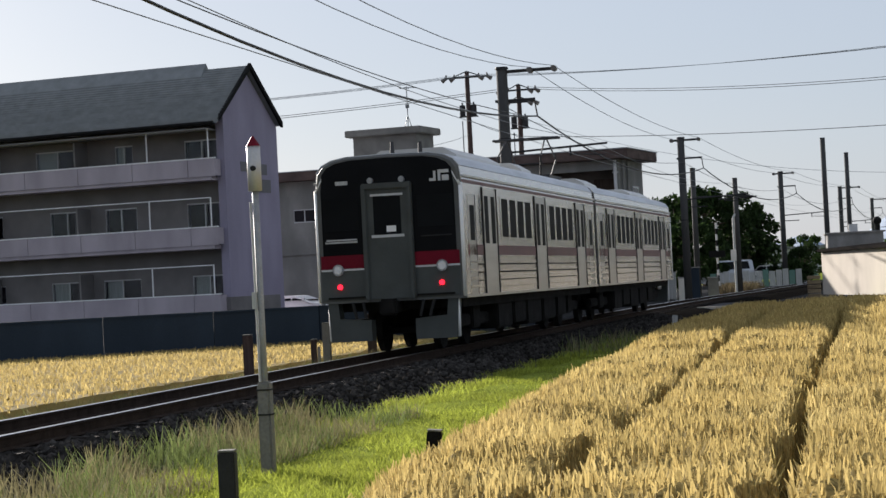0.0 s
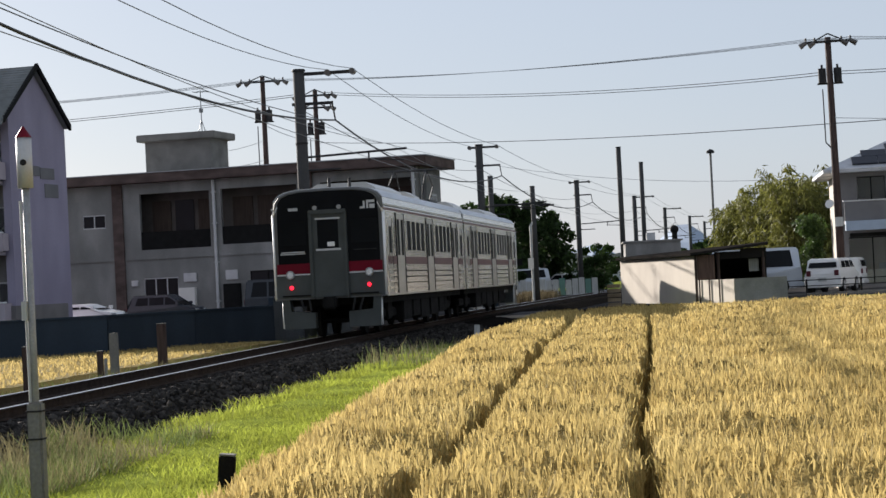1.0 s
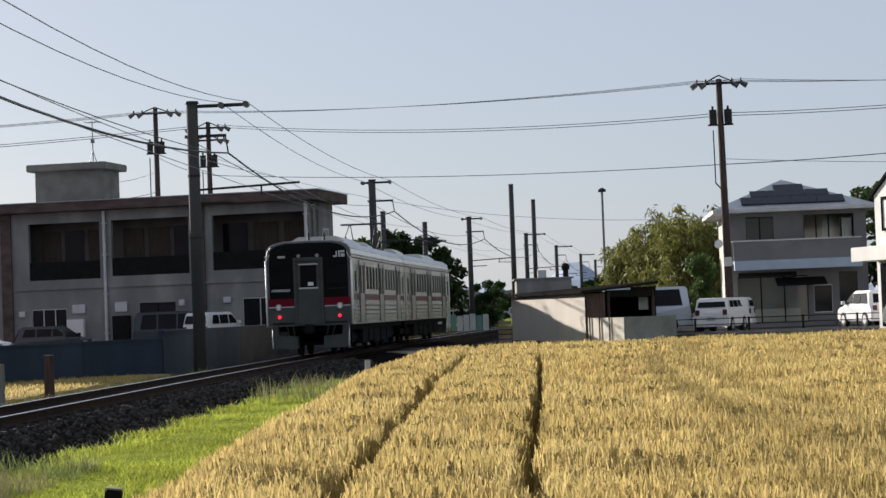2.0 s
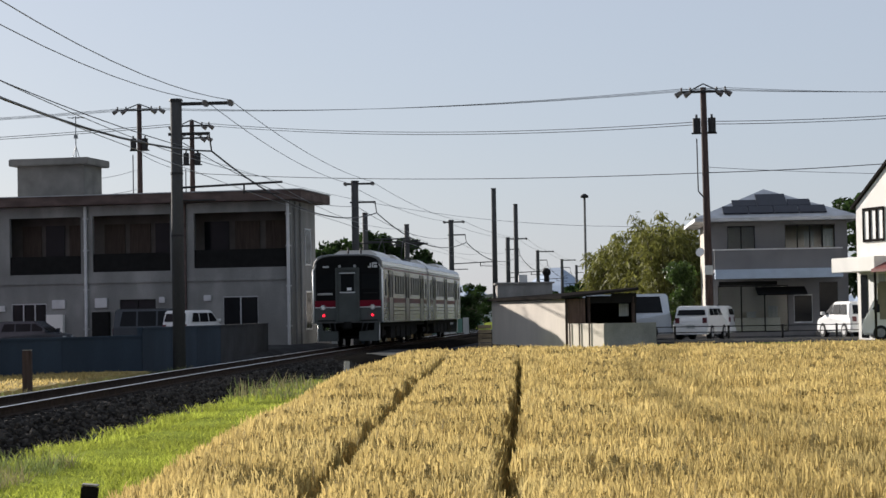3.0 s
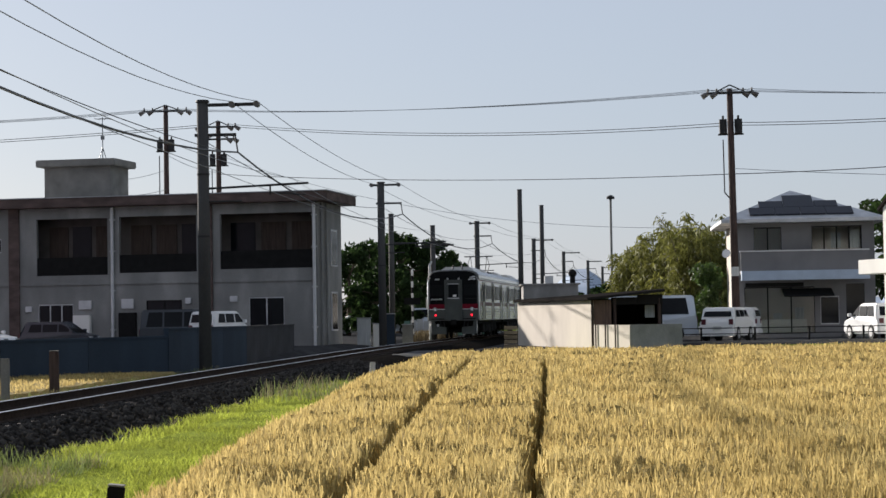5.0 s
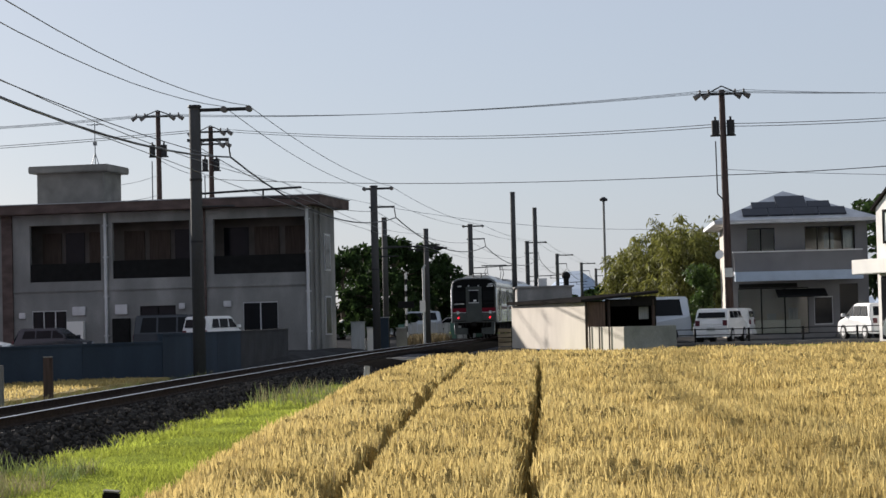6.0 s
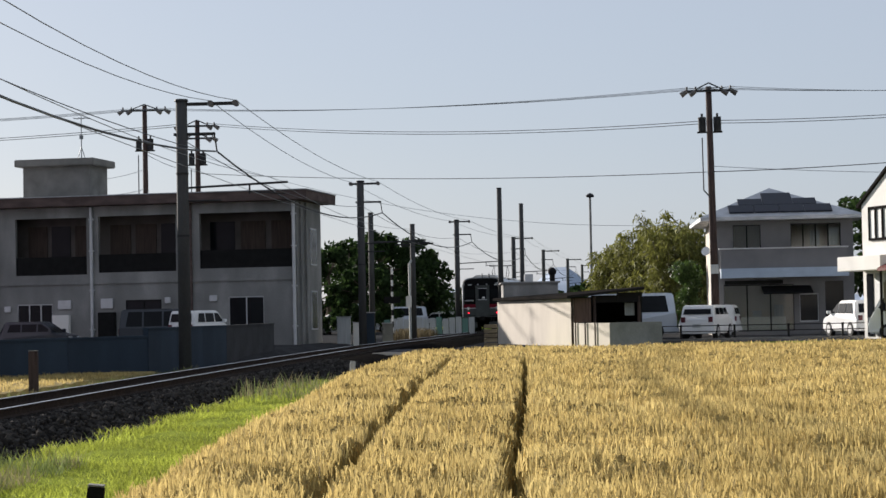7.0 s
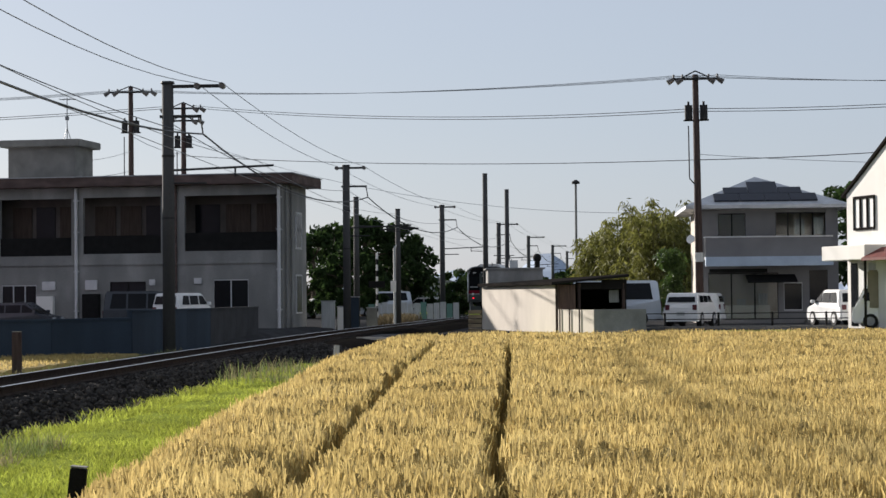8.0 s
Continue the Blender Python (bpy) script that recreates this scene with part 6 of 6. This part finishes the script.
for k, (az, d, h, s) in enumerate(((0.6, 260, 5.2, 4.5), (-0.3, 245, 5.0, 4.0), (3.0, 300, 6, 5), (8.9, 320, 7, 6), (-9.5, 220, 7, 5))):
    x, y = polar(az, d)
    tree(x, y, 0, h, s, 1800, 0.4, "leaf", "far green tree beside the line", 22, 0.1, k + 60)

# dark ivy-like hedge between the track and the shed, dry grass bank past the crossing
for az, d, h, sp in ((3.1, 168, 3.0, 1.0), (2.85, 178, 3.3, 1.0), (3.4, 160, 2.4, 0.9)):
    x, y = polar(az, d)
    tree(x, y, 0.2, h, sp, 2600, 0.12, "leaf", "low dark green hedge bush beside the line", 22, 0.05, int(d), 1.5)
bx, by = rng.uniform(-11.5, -8.4, 2600), rng.uniform(119, 131, 2600)
keep = bx < np.interp(by, _gy, _gx) - 2.0
bx, by = bx[keep], by[keep]
v, f = blades(bx, by, np.full(len(bx), 0.1), rng.uniform(0.25, 0.75, len(bx)), 0.05, 0.3, 0.5, 0.15)
soup("weeds", v, f, M["drybank"], "dry brown grass bank past the level crossing", "weeds")

# ---- small structures ----
# concrete wall behind the shed and the level-crossing deck
gw = thing("store_building", "low grey concrete store behind the shed", "building", pose(*polar(2.15, 92), 0, 0, 0, 4))
boxpart("wall", (0, 2.5, 0, 4.0, 0.3, 3.02), M["blockgrey"], gw, "plain grey wall")
boxpart("roof_edge", (-0.1, 2.6, -0.1, 4.1, 3.02, 3.09), M["blockgrey"], gw)
boxpart("roof_vent", (1.0, 1.4, 1.0, 1.4, 3.09, 3.45), M["alu"], gw)
bm = bmesh.new()
tube(bm, (2.3, 1.0, 3.09), (2.3, 1.0, 3.5), 0.13, 0.13, 10)
bmesh.ops.create_uvsphere(bm, u_segments=12, v_segments=8, radius=0.2, matrix=Matrix.Translation((2.3, 1.0, 3.55)))
part("roof_cowl", bm, M["blackrail"], gw)

deck = thing("crossing_deck", "pale concrete edge slab of the level crossing", "slab", line_pose(78, 0, 0), kind="structure")
boxpart("slab", (1.35, 2.6, -1.5, 6.5, -0.1, 0.22), M["brickwall"], deck, "", 0.03)
boxpart("slab_lip", (1.3, 2.65, -1.58, -1.5, 0.14, 0.24), M["cream"], deck)

# yard fence and cabinets at the crossing
fence = thing("crossing_fence", "pale green panel fence beyond the crossing", "fence", pose(*polar(5.6, 138), 0, 0, 0, 6))
for k in range(14):
    boxpart("panel", (0.45 * k, 0.45 * k + 0.40, 0, 0.05, 0.3, 1.35 + 0.06 * (k % 3)), M["curtain"] if k % 4 else M["cargreen"], fence)
for az, d, w, h, mt in ((6.75, 104, 0.7, 1.5, "curtain"), (6.35, 104.5, 0.5, 1.2, "whitewall"), (6.0, 102, 0.45, 1.7, "bluewall"), (5.5, 112, 0.6, 1.1, "concrete")):
    x, y = polar(az, d)
    c = thing("cabinet", "plain metal signal cabinet by the track", "cabinet", pose(x, y, 0.1, 0, 0, 5), "signal cabinets")
    boxpart("box", (-w / 2, w / 2, -0.25, 0.25, 0, h), M[mt], c, "", 0.02)
    boxpart("door", (-w / 2 + 0.04, w / 2 - 0.04, -0.265, -0.252, 0.1, h - 0.08), M[mt], c)
    boxpart("lid", (-w / 2 - 0.04, w / 2 + 0.04, -0.3, 0.28, h + 0.002, h + 0.05), M["galv"], c)

# crossing signal mast with striped sleeves
cx, cy = polar(5.35, 122)
mast = thing("crossing_signal", "striped level crossing signal mast", "crossing signal", pose(cx, cy, 0.2))
for k in range(12):
    bm = bmesh.new()
    tube(bm, (0, 0, 0.36 * k), (0, 0, 0.36 * (k + 1) - 0.002), 0.07, n=10)
    part("sleeve", bm, M["whitewall"] if k % 2 else M["blackrail"], mast)
boxpart("lamp_board", (-0.5, 0.5, -0.12, -0.08, 2.2, 2.6), M["blackrail"], mast)

# low fence along the lot
x0, x1, yy = 1.9, 15.5, 81.0
rail = thing("lot_fence", "low black pipe fence along the parking lot", "fence", pose(0, yy, LOT))
for k in range(7):
    bm = bmesh.new()
    tube(bm, (x0 + 2.15 * k, 0, -0.3), (x0 + 2.15 * k, 0, 0.62), 0.045, n=8)
    part("post", bm, M["blackrail"], rail)
for z in (0.35, 0.58):
    bm = bmesh.new()
    tube(bm, (x0, 0, z), (x1, 0, z), 0.018, n=6)
    part("pipe", bm, M["blackrail"], rail)
kerb = thing("lot_kerb", "pale concrete kerb of the parking lot", "kerb", pose(0, 0, 0), kind="structure")
for k in range(18):
    boxpart("kerbstone", (-1.0 + 1.0 * k + 0.01, -1.0 + 1.0 * (k + 1) - 0.01, 80.2, 80.4, 0.3, 0.50), M["concrete"], kerb)

# far town and hills
town = [(az, d, w, h) for az, d, w, h in ((2.9, 420, 9, 5), (3.6, 390, 8, 5.5), (4.2, 450, 12, 6), (2.2, 520, 14, 6.5), (0.9, 480, 9, 5), (-0.2, 560, 10, 6), (5.2, 500, 11, 7), (-1.4, 600, 16, 8), (1.5, 620, 8, 9), (9.6, 380, 14, 7), (-9.6, 300, 12, 7))]
for az, d, w, h in town:
    x, y = polar(az, d)
    t = thing("far_building", "far building with pale haze in its colour", "building", pose(x, y, -0.8, 0, 0, 5), "far town")
    boxpart("wall", (-w / 2, w / 2, 0, 8, 0, h), M["fartown"], t)
    bm = bmesh.new()
    prism(bm, [(-w / 2 - 0.4, h), (0, h + 1.2), (w / 2 + 0.4, h)], -0.4, 8.4)
    part("roof", bm, M["roofgrey"], t)
    for k in range(max(2, int(w // 3))):
        boxpart("window", (-w / 2 + 1 + 3 * k, -w / 2 + 2.2 + 3 * k, -0.05, -0.003, h * 0.55, h * 0.8), M["glassdark"], t)


def hills():
    vs, fs = [], []
    n = 140
    for i in range(n + 1):
        az = 24 - 48 * i / n
        peaks = 62 * math.exp(-((az - 0.55) / 0.95) ** 2) + 30 * math.exp(-((az - 3.1) / 0.9) ** 2) + 16 * math.exp(-((az + 1.6) / 1.4) ** 2) + 20 * math.exp(-((az - 5.2) / 1.8) ** 2) + 30 * math.exp(-((az - 13) / 5) ** 2) + 30 * math.exp(-((az + 13) / 5) ** 2)
        h = 12 + peaks + 2.5 * math.sin(az * 5) + 1.5 * math.sin(az * 13)
        for k, (dd, t) in enumerate(((2900, 0.0), (3100, 0.6), (3300, 1.0), (3700, 0.0))):
            vs.append((*polar(az, dd), -5 + (h + 5) * t))
    for i in range(n):
        for k in range(3):
            a = i * 4 + k
            fs.append((a, a + 4, a + 5, a + 1))
    soup("distant_hills", vs, fs, M["mountain"], "distant hills with blue haze in their colour", "hills", "structure")


hills()


# ---- what moves ----
RUN = [(0.0, 35.2), (0.5, 42.6), (1.0, 50.0), (1.5, 57.5), (2.0, 65.6), (3.5, 88.6), (4.0, 95.8), (4.5, 103.0), (6.0, 126.0), (6.5, 134.0), (7.0, 142.0), (7.5, 149.7), (8.0, 157.0)]


def rear_at(t):
    return float(np.interp(t, [r[0] for r in RUN], [r[1] for r in RUN]))


def motions():
    for k, (car, sets) in enumerate(((rear_car, rear_sets), (front_car, front_sets))):
        rows = []
        for t, y in RUN:
            c = y + 0.15 + CAR / 2 + (CAR + 0.42) * k
            a, b = line_x(c - 6.9), line_x(c + 6.9)
            rows.append((t, pose((a + b) / 2, c, RAIL_TOP, 0, 0, -math.degrees(math.atan2(b - a, 13.8)))))
        walk(car, rows)
        for w in sets:
            x, y, z = w.location
            walk(w, [(i / FPS, pose(x, y, z, -math.degrees((rear_at(i / FPS) - 35.2) / 0.41) % 360)) for i in range(241)])


motions()
